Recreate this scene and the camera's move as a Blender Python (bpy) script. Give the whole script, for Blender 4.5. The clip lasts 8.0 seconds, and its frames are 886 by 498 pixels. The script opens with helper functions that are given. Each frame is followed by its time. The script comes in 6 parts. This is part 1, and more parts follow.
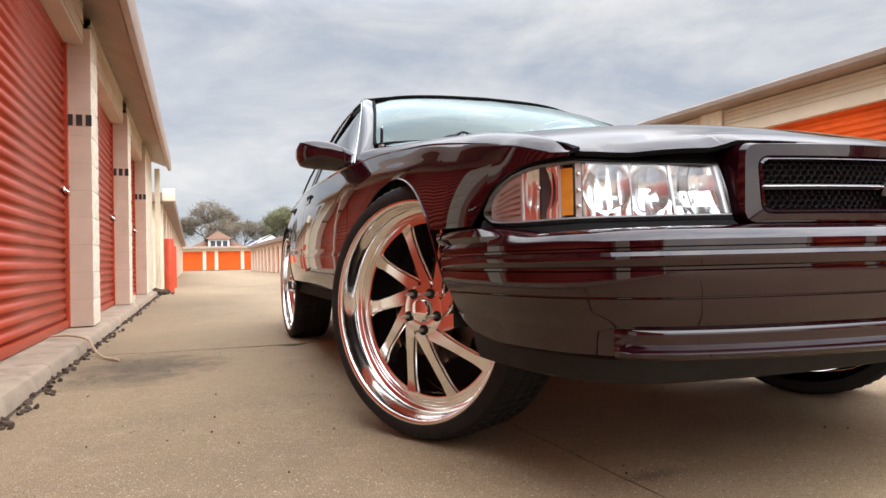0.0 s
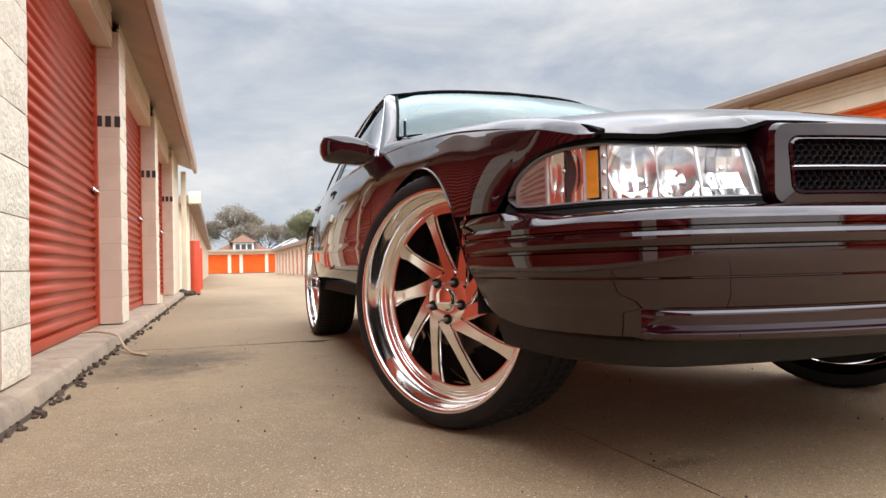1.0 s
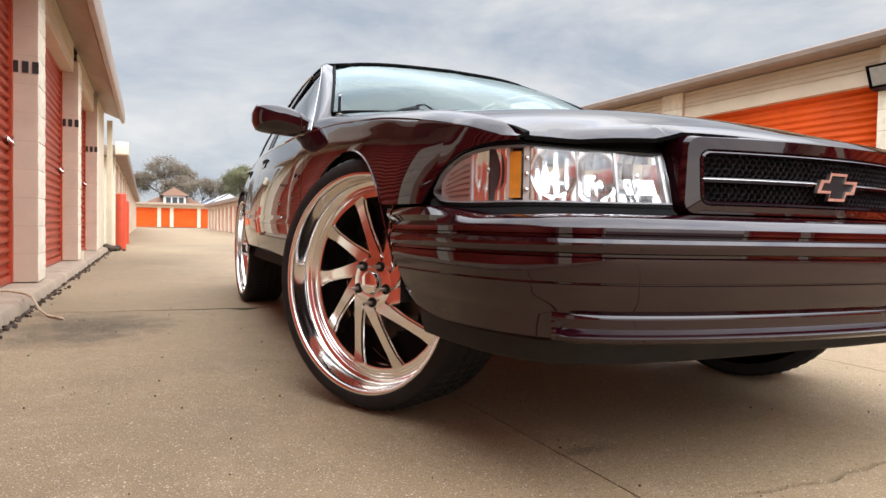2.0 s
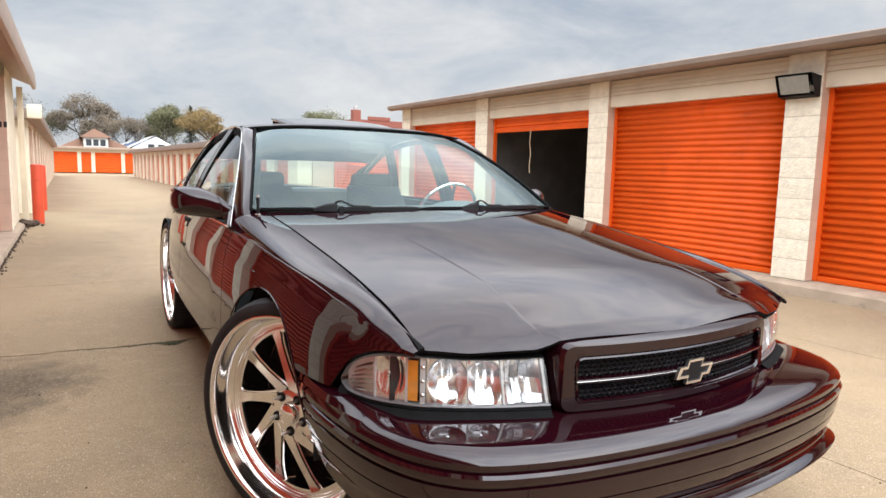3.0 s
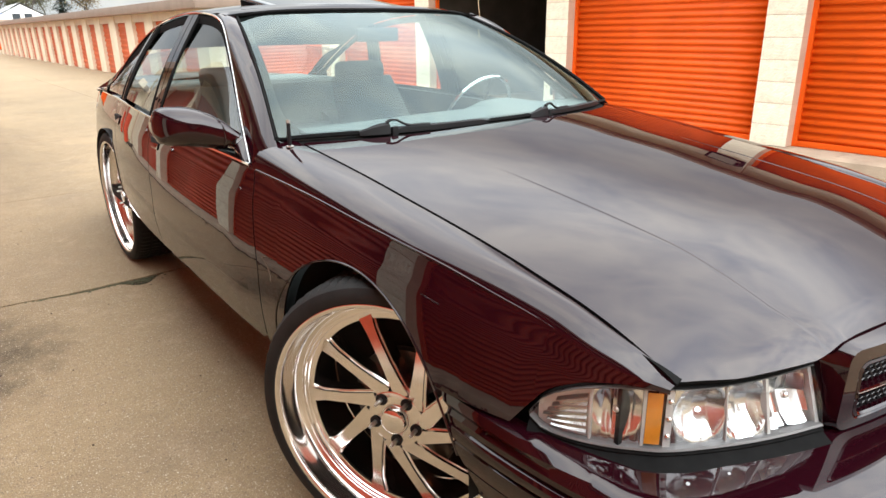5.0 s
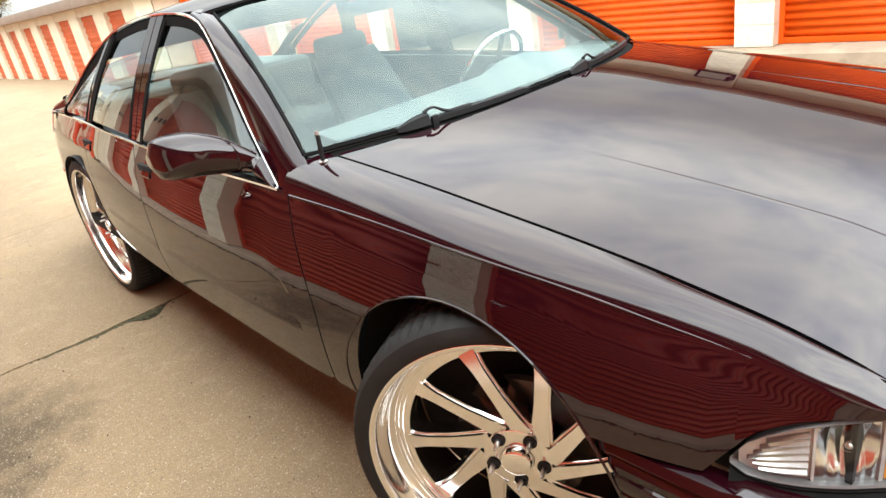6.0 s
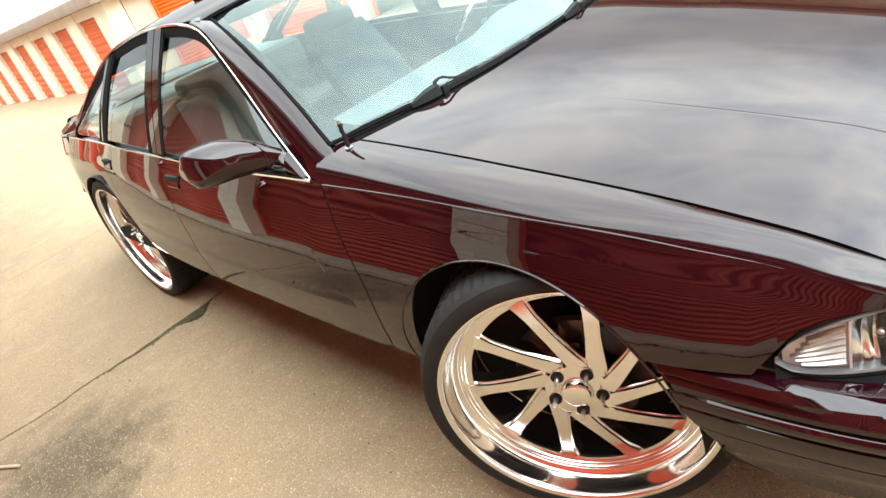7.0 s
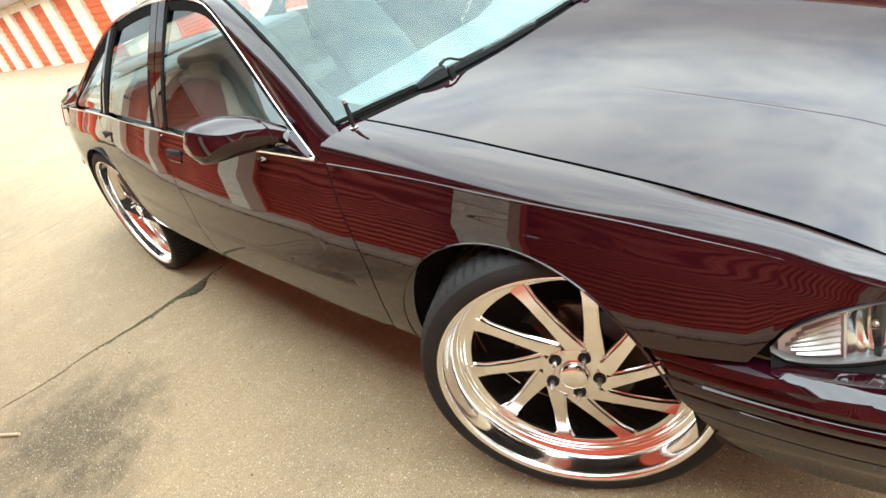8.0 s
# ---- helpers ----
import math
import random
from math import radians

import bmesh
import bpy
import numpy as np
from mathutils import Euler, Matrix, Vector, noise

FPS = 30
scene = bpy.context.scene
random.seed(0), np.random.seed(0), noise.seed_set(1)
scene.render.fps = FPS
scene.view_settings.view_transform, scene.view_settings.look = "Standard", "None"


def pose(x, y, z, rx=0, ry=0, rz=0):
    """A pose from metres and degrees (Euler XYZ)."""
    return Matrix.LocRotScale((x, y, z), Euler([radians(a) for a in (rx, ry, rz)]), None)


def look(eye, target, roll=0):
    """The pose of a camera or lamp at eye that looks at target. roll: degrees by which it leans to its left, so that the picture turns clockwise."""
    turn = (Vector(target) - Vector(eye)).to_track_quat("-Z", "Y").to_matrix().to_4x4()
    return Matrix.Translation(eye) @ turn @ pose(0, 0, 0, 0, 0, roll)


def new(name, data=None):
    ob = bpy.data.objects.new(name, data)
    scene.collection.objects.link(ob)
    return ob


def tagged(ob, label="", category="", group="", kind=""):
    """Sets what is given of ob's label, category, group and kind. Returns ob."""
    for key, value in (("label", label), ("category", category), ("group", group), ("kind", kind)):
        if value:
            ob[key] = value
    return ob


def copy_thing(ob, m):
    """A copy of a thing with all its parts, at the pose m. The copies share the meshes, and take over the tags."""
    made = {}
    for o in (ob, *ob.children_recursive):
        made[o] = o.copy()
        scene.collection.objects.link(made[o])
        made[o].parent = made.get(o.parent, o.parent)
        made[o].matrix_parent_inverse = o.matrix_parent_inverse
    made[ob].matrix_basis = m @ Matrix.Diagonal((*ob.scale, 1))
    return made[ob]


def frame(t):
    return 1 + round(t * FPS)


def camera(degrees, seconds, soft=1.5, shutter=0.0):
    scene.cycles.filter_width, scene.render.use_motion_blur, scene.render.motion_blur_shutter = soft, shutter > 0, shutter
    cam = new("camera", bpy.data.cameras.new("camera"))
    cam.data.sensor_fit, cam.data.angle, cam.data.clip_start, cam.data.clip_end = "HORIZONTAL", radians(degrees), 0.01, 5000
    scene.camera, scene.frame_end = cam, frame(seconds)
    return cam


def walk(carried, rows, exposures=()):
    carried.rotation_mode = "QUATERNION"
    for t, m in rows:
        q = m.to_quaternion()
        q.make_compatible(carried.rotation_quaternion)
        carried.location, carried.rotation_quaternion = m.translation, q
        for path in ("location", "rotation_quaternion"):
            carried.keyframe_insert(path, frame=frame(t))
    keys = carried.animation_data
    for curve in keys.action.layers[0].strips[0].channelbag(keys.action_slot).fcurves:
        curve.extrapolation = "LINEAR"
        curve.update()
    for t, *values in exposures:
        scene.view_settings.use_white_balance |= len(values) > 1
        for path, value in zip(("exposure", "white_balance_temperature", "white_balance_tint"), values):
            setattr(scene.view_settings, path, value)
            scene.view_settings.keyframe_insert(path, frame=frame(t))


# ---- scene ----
cam = camera(68.7, 8.0)
PATH = [
    (0, (-1.565, -1.874, 0.563), (-0.822, -0.017, 0.597), -1.3),
    (0.5, (-1.559, -1.857, 0.493), (-0.871, 0.02, 0.551), -1.8),
    (1, (-1.57, -1.87, 0.52), (-0.891, 0.011, 0.564), -1.5),
    (1.2, (-1.568, -1.876, 0.512), (-0.877, -0.001, 0.572), -1.5),
    (2.3, (-1.536, -1.938, 0.705), (-0.612, -0.17, 0.57), 1.7),
    (2.5, (-1.534, -1.978, 0.845), (-0.569, -0.235, 0.673), 1.5),
    (3, (-1.516, -2.026, 1.248), (-0.5, -0.321, 1.002), 1.4),
    (3.1, (-1.528, -2.003, 1.274), (-0.579, -0.264, 1.001), 2.3),
    (3.5, (-1.607, -1.864, 1.262), (-0.672, -0.118, 0.982), -0.2),
    (4, (-1.553, -1.653, 1.246), (-0.557, 0.047, 0.902), -1.3),
    (4.2, (-1.533, -1.572, 1.256), (-0.555, 0.119, 0.829), -2.2),
    (5.3, (-1.706, -1.024, 1.41), (-0.483, 0.393, 0.705), -0.7),
    (5.5, (-1.704, -0.931, 1.412), (-0.484, 0.47, 0.672), -1.8),
    (6, (-1.68, -0.772, 1.469), (-0.498, 0.628, 0.665), -10.1),
    (6.5, (-1.729, -0.758, 1.498), (-0.567, 0.587, 0.581), -11.4),
    (7, (-1.768, -0.795, 1.554), (-0.68, 0.608, 0.633), -20.7),
    (7.5, (-1.783, -0.818, 1.58), (-0.801, 0.589, 0.552), -22.8),
    (8, (-1.783, -0.794, 1.571), (-0.723, 0.592, 0.595), -19.5),
]
EXPOSURES = [(0.0, 0.03, 6600, 11), (2.5, -0.01, 6550, 10), (4.2, -0.06, 6600, 9), (5.3, 0.36, 6850, 6), (6.0, 0.60, 6850, 4), (7.0, 0.78, 6700, 0), (8.0, 0.84, 6400, -4)]
walk(cam, [(t, look(eye, target, roll)) for t, eye, target, roll in PATH], EXPOSURES)

# ---- world and light ----
ZENITH = 4.7
world = bpy.data.worlds.new("overcast_sky")
scene.world = world
world.use_nodes = True
wn, wl = world.node_tree.nodes, world.node_tree.links
wn.clear()
sky = wn.new("ShaderNodeTexSky")
sky.sky_type = "NISHITA"
sky.sun_disc = False
sky.sun_elevation, sky.sun_rotation = radians(32), radians(155)
coord = wn.new("ShaderNodeTexCoord")
stretch = wn.new("ShaderNodeMapping")
stretch.inputs["Scale"].default_value = (1.6, 1.6, 4.0)
cloud = wn.new("ShaderNodeTexNoise")
cloud.inputs["Scale"].default_value = 2.4
cloud.inputs["Detail"].default_value = 7
cloud.inputs["Roughness"].default_value = 0.6
cloud.inputs["Distortion"].default_value = 0.4
ramp = wn.new("ShaderNodeValToRGB")
ramp.color_ramp.elements[0].position, ramp.color_ramp.elements[0].color = 0.32, (0.46, 0.52, 0.61, 1)
ramp.color_ramp.elements[1].position, ramp.color_ramp.elements[1].color = 0.68, (0.80, 0.81, 0.82, 1)
skygain = wn.new("ShaderNodeVectorMath")
skygain.operation = "SCALE"
skygain.inputs["Scale"].default_value = 0.07
mixsky = wn.new("ShaderNodeMix")
mixsky.data_type = "RGBA"
mixsky.inputs["Factor"].default_value = 0.88
back = wn.new("ShaderNodeBackground")
back.inputs["Strength"].default_value = 1.0
wout = wn.new("ShaderNodeOutputWorld")
wl.new(coord.outputs["Generated"], stretch.inputs["Vector"])
wl.new(stretch.outputs["Vector"], cloud.inputs["Vector"])
wl.new(cloud.outputs["Fac"], ramp.inputs["Fac"])
wl.new(sky.outputs["Color"], skygain.inputs[0])
wl.new(skygain.outputs["Vector"], mixsky.inputs[6])
wl.new(ramp.outputs["Color"], mixsky.inputs[7])
# an overcast vault is brighter overhead than at the horizon
split = wn.new("ShaderNodeSeparateXYZ")
rise = wn.new("ShaderNodeMapRange")
rise.interpolation_type = "SMOOTHSTEP"
rise.inputs["From Min"].default_value, rise.inputs["From Max"].default_value = 0.34, 0.60
rise.inputs["To Min"].default_value, rise.inputs["To Max"].default_value = 1.12, ZENITH
vault = wn.new("ShaderNodeVectorMath")
vault.operation = "SCALE"
wl.new(coord.outputs["Generated"], split.inputs[0])
wl.new(split.outputs["Z"], rise.inputs["Value"])
wl.new(mixsky.outputs[2], vault.inputs[0])
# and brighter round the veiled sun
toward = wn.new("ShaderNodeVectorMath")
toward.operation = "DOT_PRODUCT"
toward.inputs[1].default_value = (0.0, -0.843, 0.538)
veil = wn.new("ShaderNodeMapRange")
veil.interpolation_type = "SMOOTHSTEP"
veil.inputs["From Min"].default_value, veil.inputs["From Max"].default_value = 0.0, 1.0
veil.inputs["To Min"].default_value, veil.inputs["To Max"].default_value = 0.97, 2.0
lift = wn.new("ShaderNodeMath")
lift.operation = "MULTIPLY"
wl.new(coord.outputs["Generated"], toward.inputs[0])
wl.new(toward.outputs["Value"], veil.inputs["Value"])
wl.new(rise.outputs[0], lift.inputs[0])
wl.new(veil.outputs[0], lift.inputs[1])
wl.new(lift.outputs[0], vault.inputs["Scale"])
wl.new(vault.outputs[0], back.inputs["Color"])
wl.new(back.outputs["Background"], wout.inputs["Surface"])

sun_data = bpy.data.lights.new("sun", "SUN")
sun_data.energy, sun_data.angle, sun_data.color = 0.6, radians(90), (1.0, 0.93, 0.82)
sun = new("sun", sun_data)
sun.matrix_world = look((0.0, -9.4, 6.0), (0, 0, 0))


# ---- materials ----
def mat(name, color, rough=0.5, metal=0.0, spots=(), bump=0.0, bump_scale=60.0, coat=0.0, var=0.06, var_scale=3.0, spec=0.5, random_gain=0.0, coat_rough=0.03):
    """Principled surface; grain, slow colour drift and bump. spots: (scale, low, high, colour, amount) layers of stains."""
    m = bpy.data.materials.new(name)
    m.use_nodes = True
    n, l = m.node_tree.nodes, m.node_tree.links
    p = n["Principled BSDF"]
    p.inputs["Roughness"].default_value = rough
    p.inputs["Metallic"].default_value = metal
    p.inputs["Coat Weight"].default_value = coat
    p.inputs["Coat Roughness"].default_value = coat_rough
    p.inputs["Specular IOR Level"].default_value = spec
    tc = n.new("ShaderNodeNewGeometry").outputs["Position"]
    base = n.new("ShaderNodeRGB")
    base.outputs[0].default_value = (*color, 1)
    out = base.outputs[0]
    if var:
        nz = n.new("ShaderNodeTexNoise")
        nz.inputs["Scale"].default_value = var_scale
        nz.inputs["Detail"].default_value = 6
        l.new(tc, nz.inputs["Vector"])
        rng = n.new("ShaderNodeMapRange")
        rng.inputs["From Min"].default_value, rng.inputs["From Max"].default_value = 0.3, 0.7
        rng.inputs["To Min"].default_value, rng.inputs["To Max"].default_value = 1 - var, 1 + var
        l.new(nz.outputs["Fac"], rng.inputs["Value"])
        mul = n.new("ShaderNodeVectorMath")
        mul.operation = "SCALE"
        l.new(out, mul.inputs[0])
        l.new(rng.outputs[0], mul.inputs["Scale"])
        out = mul.outputs[0]
    if random_gain:
        oi = n.new("ShaderNodeObjectInfo")
        rng = n.new("ShaderNodeMapRange")
        rng.inputs["To Min"].default_value, rng.inputs["To Max"].default_value = 1 - random_gain, 1 + random_gain
        l.new(oi.outputs["Random"], rng.inputs["Value"])
        mul = n.new("ShaderNodeVectorMath")
        mul.operation = "SCALE"
        l.new(out, mul.inputs[0])
        l.new(rng.outputs[0], mul.inputs["Scale"])
        out = mul.outputs[0]
    for scale, low, high, colour, amount in spots:
        nz = n.new("ShaderNodeTexNoise")
        nz.inputs["Scale"].default_value = scale
        nz.inputs["Detail"].default_value = 8
        l.new(tc, nz.inputs["Vector"])
        rng = n.new("ShaderNodeMapRange")
        rng.inputs["From Min"].default_value, rng.inputs["From Max"].default_value = low, high
        rng.inputs["To Max"].default_value = amount
        l.new(nz.outputs["Fac"], rng.inputs["Value"])
        mx = n.new("ShaderNodeMix")
        mx.data_type = "RGBA"
        mx.inputs[7].default_value = (*colour, 1)
        l.new(rng.outputs[0], mx.inputs["Factor"])
        l.new(out, mx.inputs[6])
        out = mx.outputs[2]
    l.new(out, p.inputs["Base Color"])
    if bump:
        nz = n.new("ShaderNodeTexNoise")
        nz.inputs["Scale"].default_value = bump_scale
        nz.inputs["Detail"].default_value = 5
        l.new(tc, nz.inputs["Vector"])
        bp = n.new("ShaderNodeBump")
        bp.inputs["Strength"].default_value = bump
        bp.inputs["Distance"].default_value = 0.01
        l.new(nz.outputs["Fac"], bp.inputs["Height"])
        l.new(bp.outputs["Normal"], p.inputs["Normal"])
    return m


def glass(name, tint, face=0.06, rough=0.0, sheen=(1, 1, 1)):
    """A thin pane: tinted see-through; its mirror share is face seen square on and rises towards grazing, alike from both sides."""
    m = bpy.data.materials.new(name)
    m.use_nodes = True
    n, l = m.node_tree.nodes, m.node_tree.links
    n.clear()
    tr, gl, mx, lw, out = (n.new("ShaderNode" + k) for k in ("BsdfTransparent", "BsdfGlossy", "MixShader", "LayerWeight", "OutputMaterial"))
    tr.inputs["Color"].default_value = (*tint, 1)
    gl.inputs["Roughness"].default_value = rough
    gl.inputs["Color"].default_value = (*sheen, 1)
    lw.inputs["Blend"].default_value = 0.5
    power = n.new("ShaderNodeMath")
    power.operation = "POWER"
    power.inputs[1].default_value = 5.0
    share = n.new("ShaderNodeMapRange")
    share.inputs["To Min"].default_value, share.inputs["To Max"].default_value = face, 1.0
    l.new(lw.outputs["Facing"], power.inputs[0])
    l.new(power.outputs[0], share.inputs["Value"])
    l.new(share.outputs[0], mx.inputs[0])
    l.new(tr.outputs[0], mx.inputs[1])
    l.new(gl.outputs[0], mx.inputs[2])
    l.new(mx.outputs[0], out.inputs["Surface"])
    return m


def glow(name, color, strength):
    m = bpy.data.materials.new(name)
    m.use_nodes = True
    p = m.node_tree.nodes["Principled BSDF"]
    p.inputs["Base Color"].default_value = (*color, 1)
    p.inputs["Emission Color"].default_value = (*color, 1)
    p.inputs["Emission Strength"].default_value = strength
    return m


def concrete_material():
    """Warm, worn concrete: broad stains, oil and other darker patches, then exposed chips of pale and dark stone."""
    m = mat("concrete", (0.288, 0.203, 0.112), 0.85, var=0.16, var_scale=0.55, spots=(
        (1.9, 0.50, 0.75, (0.20, 0.143, 0.09), 0.55), (7.0, 0.54, 0.8, (0.43, 0.31, 0.20), 0.5), (38.0, 0.50, 0.68, (0.22, 0.152, 0.095), 0.5), (190.0, 0.53, 0.66, (0.14, 0.098, 0.068), 0.6), (260.0, 0.56, 0.70, (0.56, 0.43, 0.30), 0.55)), bump=0.6, bump_scale=170)
    n, l = m.node_tree.nodes, m.node_tree.links
    p = n["Principled BSDF"]
    out = p.inputs["Base Color"].links[0].from_socket
    place = n["Geometry"].outputs["Position"]

    def op(kind, a, b=None, c=None):
        q = n.new("ShaderNodeMath")
        q.operation = kind
        for k, v in enumerate((a, b, c)):
            if v is None:
                continue
            if isinstance(v, (int, float)):
                q.inputs[k].default_value = v
            else:
                l.new(v, q.inputs[k])
        return q.outputs[0]

    def ramp_of(value, a, b, top=1.0):
        q = n.new("ShaderNodeMapRange")
        q.inputs["From Min"].default_value, q.inputs["From Max"].default_value = a, b
        q.inputs["To Max"].default_value = top
        l.new(value, q.inputs["Value"])
        return q.outputs[0]

    def over(under, colour, factor, blend="MIX"):
        q = n.new("ShaderNodeMix")
        q.data_type = "RGBA"
        q.blend_type = blend
        q.inputs[7].default_value = (*colour, 1)
        l.new(factor, q.inputs["Factor"])
        l.new(under, q.inputs[6])
        return q.outputs[2]
    # old oil beside the car, and other darker patches on the lane
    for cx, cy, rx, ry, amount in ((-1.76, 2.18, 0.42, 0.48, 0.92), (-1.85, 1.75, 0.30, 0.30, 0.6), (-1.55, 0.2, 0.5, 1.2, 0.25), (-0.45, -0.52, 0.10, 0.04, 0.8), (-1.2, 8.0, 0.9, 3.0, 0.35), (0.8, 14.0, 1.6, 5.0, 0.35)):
        off = n.new("ShaderNodeVectorMath")
        off.operation = "SUBTRACT"
        off.inputs[1].default_value = (cx, cy, 0)
        l.new(place, off.inputs[0])
        div = n.new("ShaderNodeVectorMath")
        div.operation = "DIVIDE"
        div.inputs[1].default_value = (rx, ry, 1)
        l.new(off.outputs[0], div.inputs[0])
        ln = n.new("ShaderNodeVectorMath")
        ln.operation = "LENGTH"
        l.new(div.outputs[0], ln.inputs[0])
        nz = n.new("ShaderNodeTexNoise")
        nz.inputs["Scale"].default_value = 6
        nz.inputs["Detail"].default_value = 9
        nz.inputs["Roughness"].default_value = 0.72
        l.new(place, nz.inputs["Vector"])
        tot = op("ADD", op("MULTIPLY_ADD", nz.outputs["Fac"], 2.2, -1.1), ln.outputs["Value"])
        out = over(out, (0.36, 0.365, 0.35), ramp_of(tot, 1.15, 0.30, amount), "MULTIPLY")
    # chips of stone, uneven in outline and size
    warp = n.new("ShaderNodeTexNoise")
    warp.inputs["Scale"].default_value = 120
    warp.inputs["Detail"].default_value = 3
    l.new(place, warp.inputs["Vector"])
    bent = n.new("ShaderNodeVectorMath")
    bent.operation = "MULTIPLY_ADD"
    bent.inputs[1].default_value = (0.012, 0.012, 0.012)
    l.new(warp.outputs["Color"], bent.inputs[0])
    l.new(place, bent.inputs[2])
    for scale, share, reach, colour, top in ((85, 0.58, 0.34, (0.13, 0.092, 0.062), 0.85), (150, 0.50, 0.40, (0.16, 0.115, 0.078), 0.8), (95, 0.80, 0.30, (0.68, 0.58, 0.45), 0.8), (150, 0.60, 0.36, (0.68, 0.58, 0.45), 0.8), (240, 0.50, 0.44, (0.58, 0.48, 0.35), 0.7)):
        vo = n.new("ShaderNodeTexVoronoi")
        vo.inputs["Scale"].default_value = scale
        l.new(bent.outputs[0], vo.inputs["Vector"])
        sep = n.new("ShaderNodeSeparateColor")
        l.new(vo.outputs["Color"], sep.inputs[0])
        size = op("MULTIPLY", sep.outputs[1], reach)
        inside = ramp_of(op("SUBTRACT", size, vo.outputs["Distance"]), -0.02, 0.06, top)
        out = over(out, colour, op("MULTIPLY", inside, ramp_of(sep.outputs[0], share, share + 0.05)))
    l.new(out, p.inputs["Base Color"])
    return m


PAINT = mat("dark_cherry_paint", (0.012, 0.0014, 0.0032), 0.6, 0.0, coat=1.0, var=0.0, spec=0.0, coat_rough=0.008)
PAINT.node_tree.nodes["Principled BSDF"].inputs["Coat IOR"].default_value = 1.57
CHROME = mat("polished_chrome", (0.86, 0.84, 0.82), 0.05, 1.0, var=0.03, var_scale=25)
WHEELCHROME = mat("polished_wheel_chrome", (0.84, 0.81, 0.78), 0.14, 1.0, var=0.03, var_scale=25)
SATIN = mat("satin_metal", (0.55, 0.53, 0.5), 0.3, 1.0, var=0.1, var_scale=30)
RUBBER = mat("tyre_rubber", (0.014, 0.013, 0.0125), 0.7, spec=0.25, var=0.2, var_scale=20, bump=0.1, bump_scale=200)
PLASTIC = mat("black_plastic", (0.010, 0.010, 0.011), 0.5, spec=0.2, var=0.15, var_scale=30, bump=0.05, bump_scale=400)
# near-black colour that puts the shade of hollows and gaps into the surface
VOID = mat("painted_cavity_shade", (0.006, 0.006, 0.006), 0.9, var=0.2, var_scale=10)
GAP = mat("door_seal", (0.008, 0.008, 0.008), 0.75, spec=0.05, var=0.2, var_scale=40)
# dark grey that puts the open unit's inner shade into its walls
UNIT_SHADE = mat("unit_interior_shade", (0.085, 0.078, 0.072), 0.9, var=0.2, var_scale=3)
WINDSHIELD = glass("windshield_glass", (0.84, 0.96, 0.93), 0.072, sheen=(0.86, 1.0, 0.99))
SIDEGLASS = glass("side_glass", (0.78, 0.86, 0.83), 0.08)
LENS = glass("lamp_lens", (0.96, 0.97, 0.97), 0.045)
AMBER = mat("amber_plastic", (0.58, 0.22, 0.025), 0.15, var=0.1, var_scale=60, coat=0.6)
REFLECTOR = mat("lamp_reflector", (0.74, 0.74, 0.75), 0.18, 1.0, var=0.03, var_scale=60)
LAMP = glow("lit_bulb", (0.86, 0.93, 1.0), 12.0)
CABIN = mat("grey_upholstery", (0.062, 0.070, 0.070), 0.8, var=0.12, var_scale=9)
DASH = mat("grey_dashboard", (0.065, 0.08, 0.08), 0.6, var=0.1, var_scale=8)
ORANGE = mat("orange_door_paint", (0.72, 0.095, 0.008), 0.42, spec=0.2, var=0.10, var_scale=2.0, bump=0.04, bump_scale=30, spots=((5.0, 0.6, 0.85, (0.33, 0.05, 0.015), 0.4),))
REDDOOR = mat("red_door_paint", (0.45, 0.062, 0.026), 0.38, spec=0.3, var=0.12, var_scale=2.0, bump=0.04, bump_scale=30, spots=((4.0, 0.58, 0.85, (0.28, 0.05, 0.03), 0.5),))
FADED = mat("faded_orange_door_paint", (0.52, 0.105, 0.036), 0.45, spec=0.2, var=0.14, var_scale=2.0, bump=0.04, bump_scale=30, spots=((4.0, 0.58, 0.85, (0.34, 0.08, 0.04), 0.5),))
SPLIT = mat("split_face_block", (0.83, 0.74, 0.59), 0.9, var=0.10, var_scale=14, bump=1.0, bump_scale=45, random_gain=0.03, spots=((22.0, 0.60, 0.78, (0.48, 0.41, 0.31), 0.35),))
SMOOTH = mat("painted_block", (0.59, 0.44, 0.335), 0.75, var=0.07, var_scale=5, bump=0.25, bump_scale=140, random_gain=0.03, spots=((3.0, 0.58, 0.8, (0.42, 0.30, 0.22), 0.3),))
MORTAR = mat("painted_mortar", (0.50, 0.38, 0.27), 0.9, var=0.1, var_scale=8)
SIDING = mat("cream_metal_siding", (0.70, 0.60, 0.46), 0.5, var=0.06, var_scale=3, bump=0.03, bump_scale=50, spots=((4.0, 0.6, 0.85, (0.42, 0.33, 0.24), 0.35),))
FASCIA = mat("tan_metal_fascia", (0.36, 0.265, 0.20), 0.42, var=0.10, var_scale=4, bump=0.06, bump_scale=12, spots=((6.0, 0.6, 0.85, (0.24, 0.17, 0.13), 0.4),))
GUTTER = mat("brown_gutter_metal", (0.24, 0.18, 0.14), 0.45, var=0.12, var_scale=4)
ROOFING = mat("roof_sheet", (0.42, 0.40, 0.38), 0.5, var=0.1)
KERB = mat("kerb_concrete", (0.38, 0.29, 0.21), 0.9, var=0.15, var_scale=4, bump=0.5, bump_scale=70, spots=((7.0, 0.55, 0.75, (0.16, 0.12, 0.09), 0.7),))
DIRT = mat("dark_joint_dirt", (0.055, 0.042, 0.03), 0.95, var=0.3, var_scale=30, bump=0.8, bump_scale=60)
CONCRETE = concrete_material()
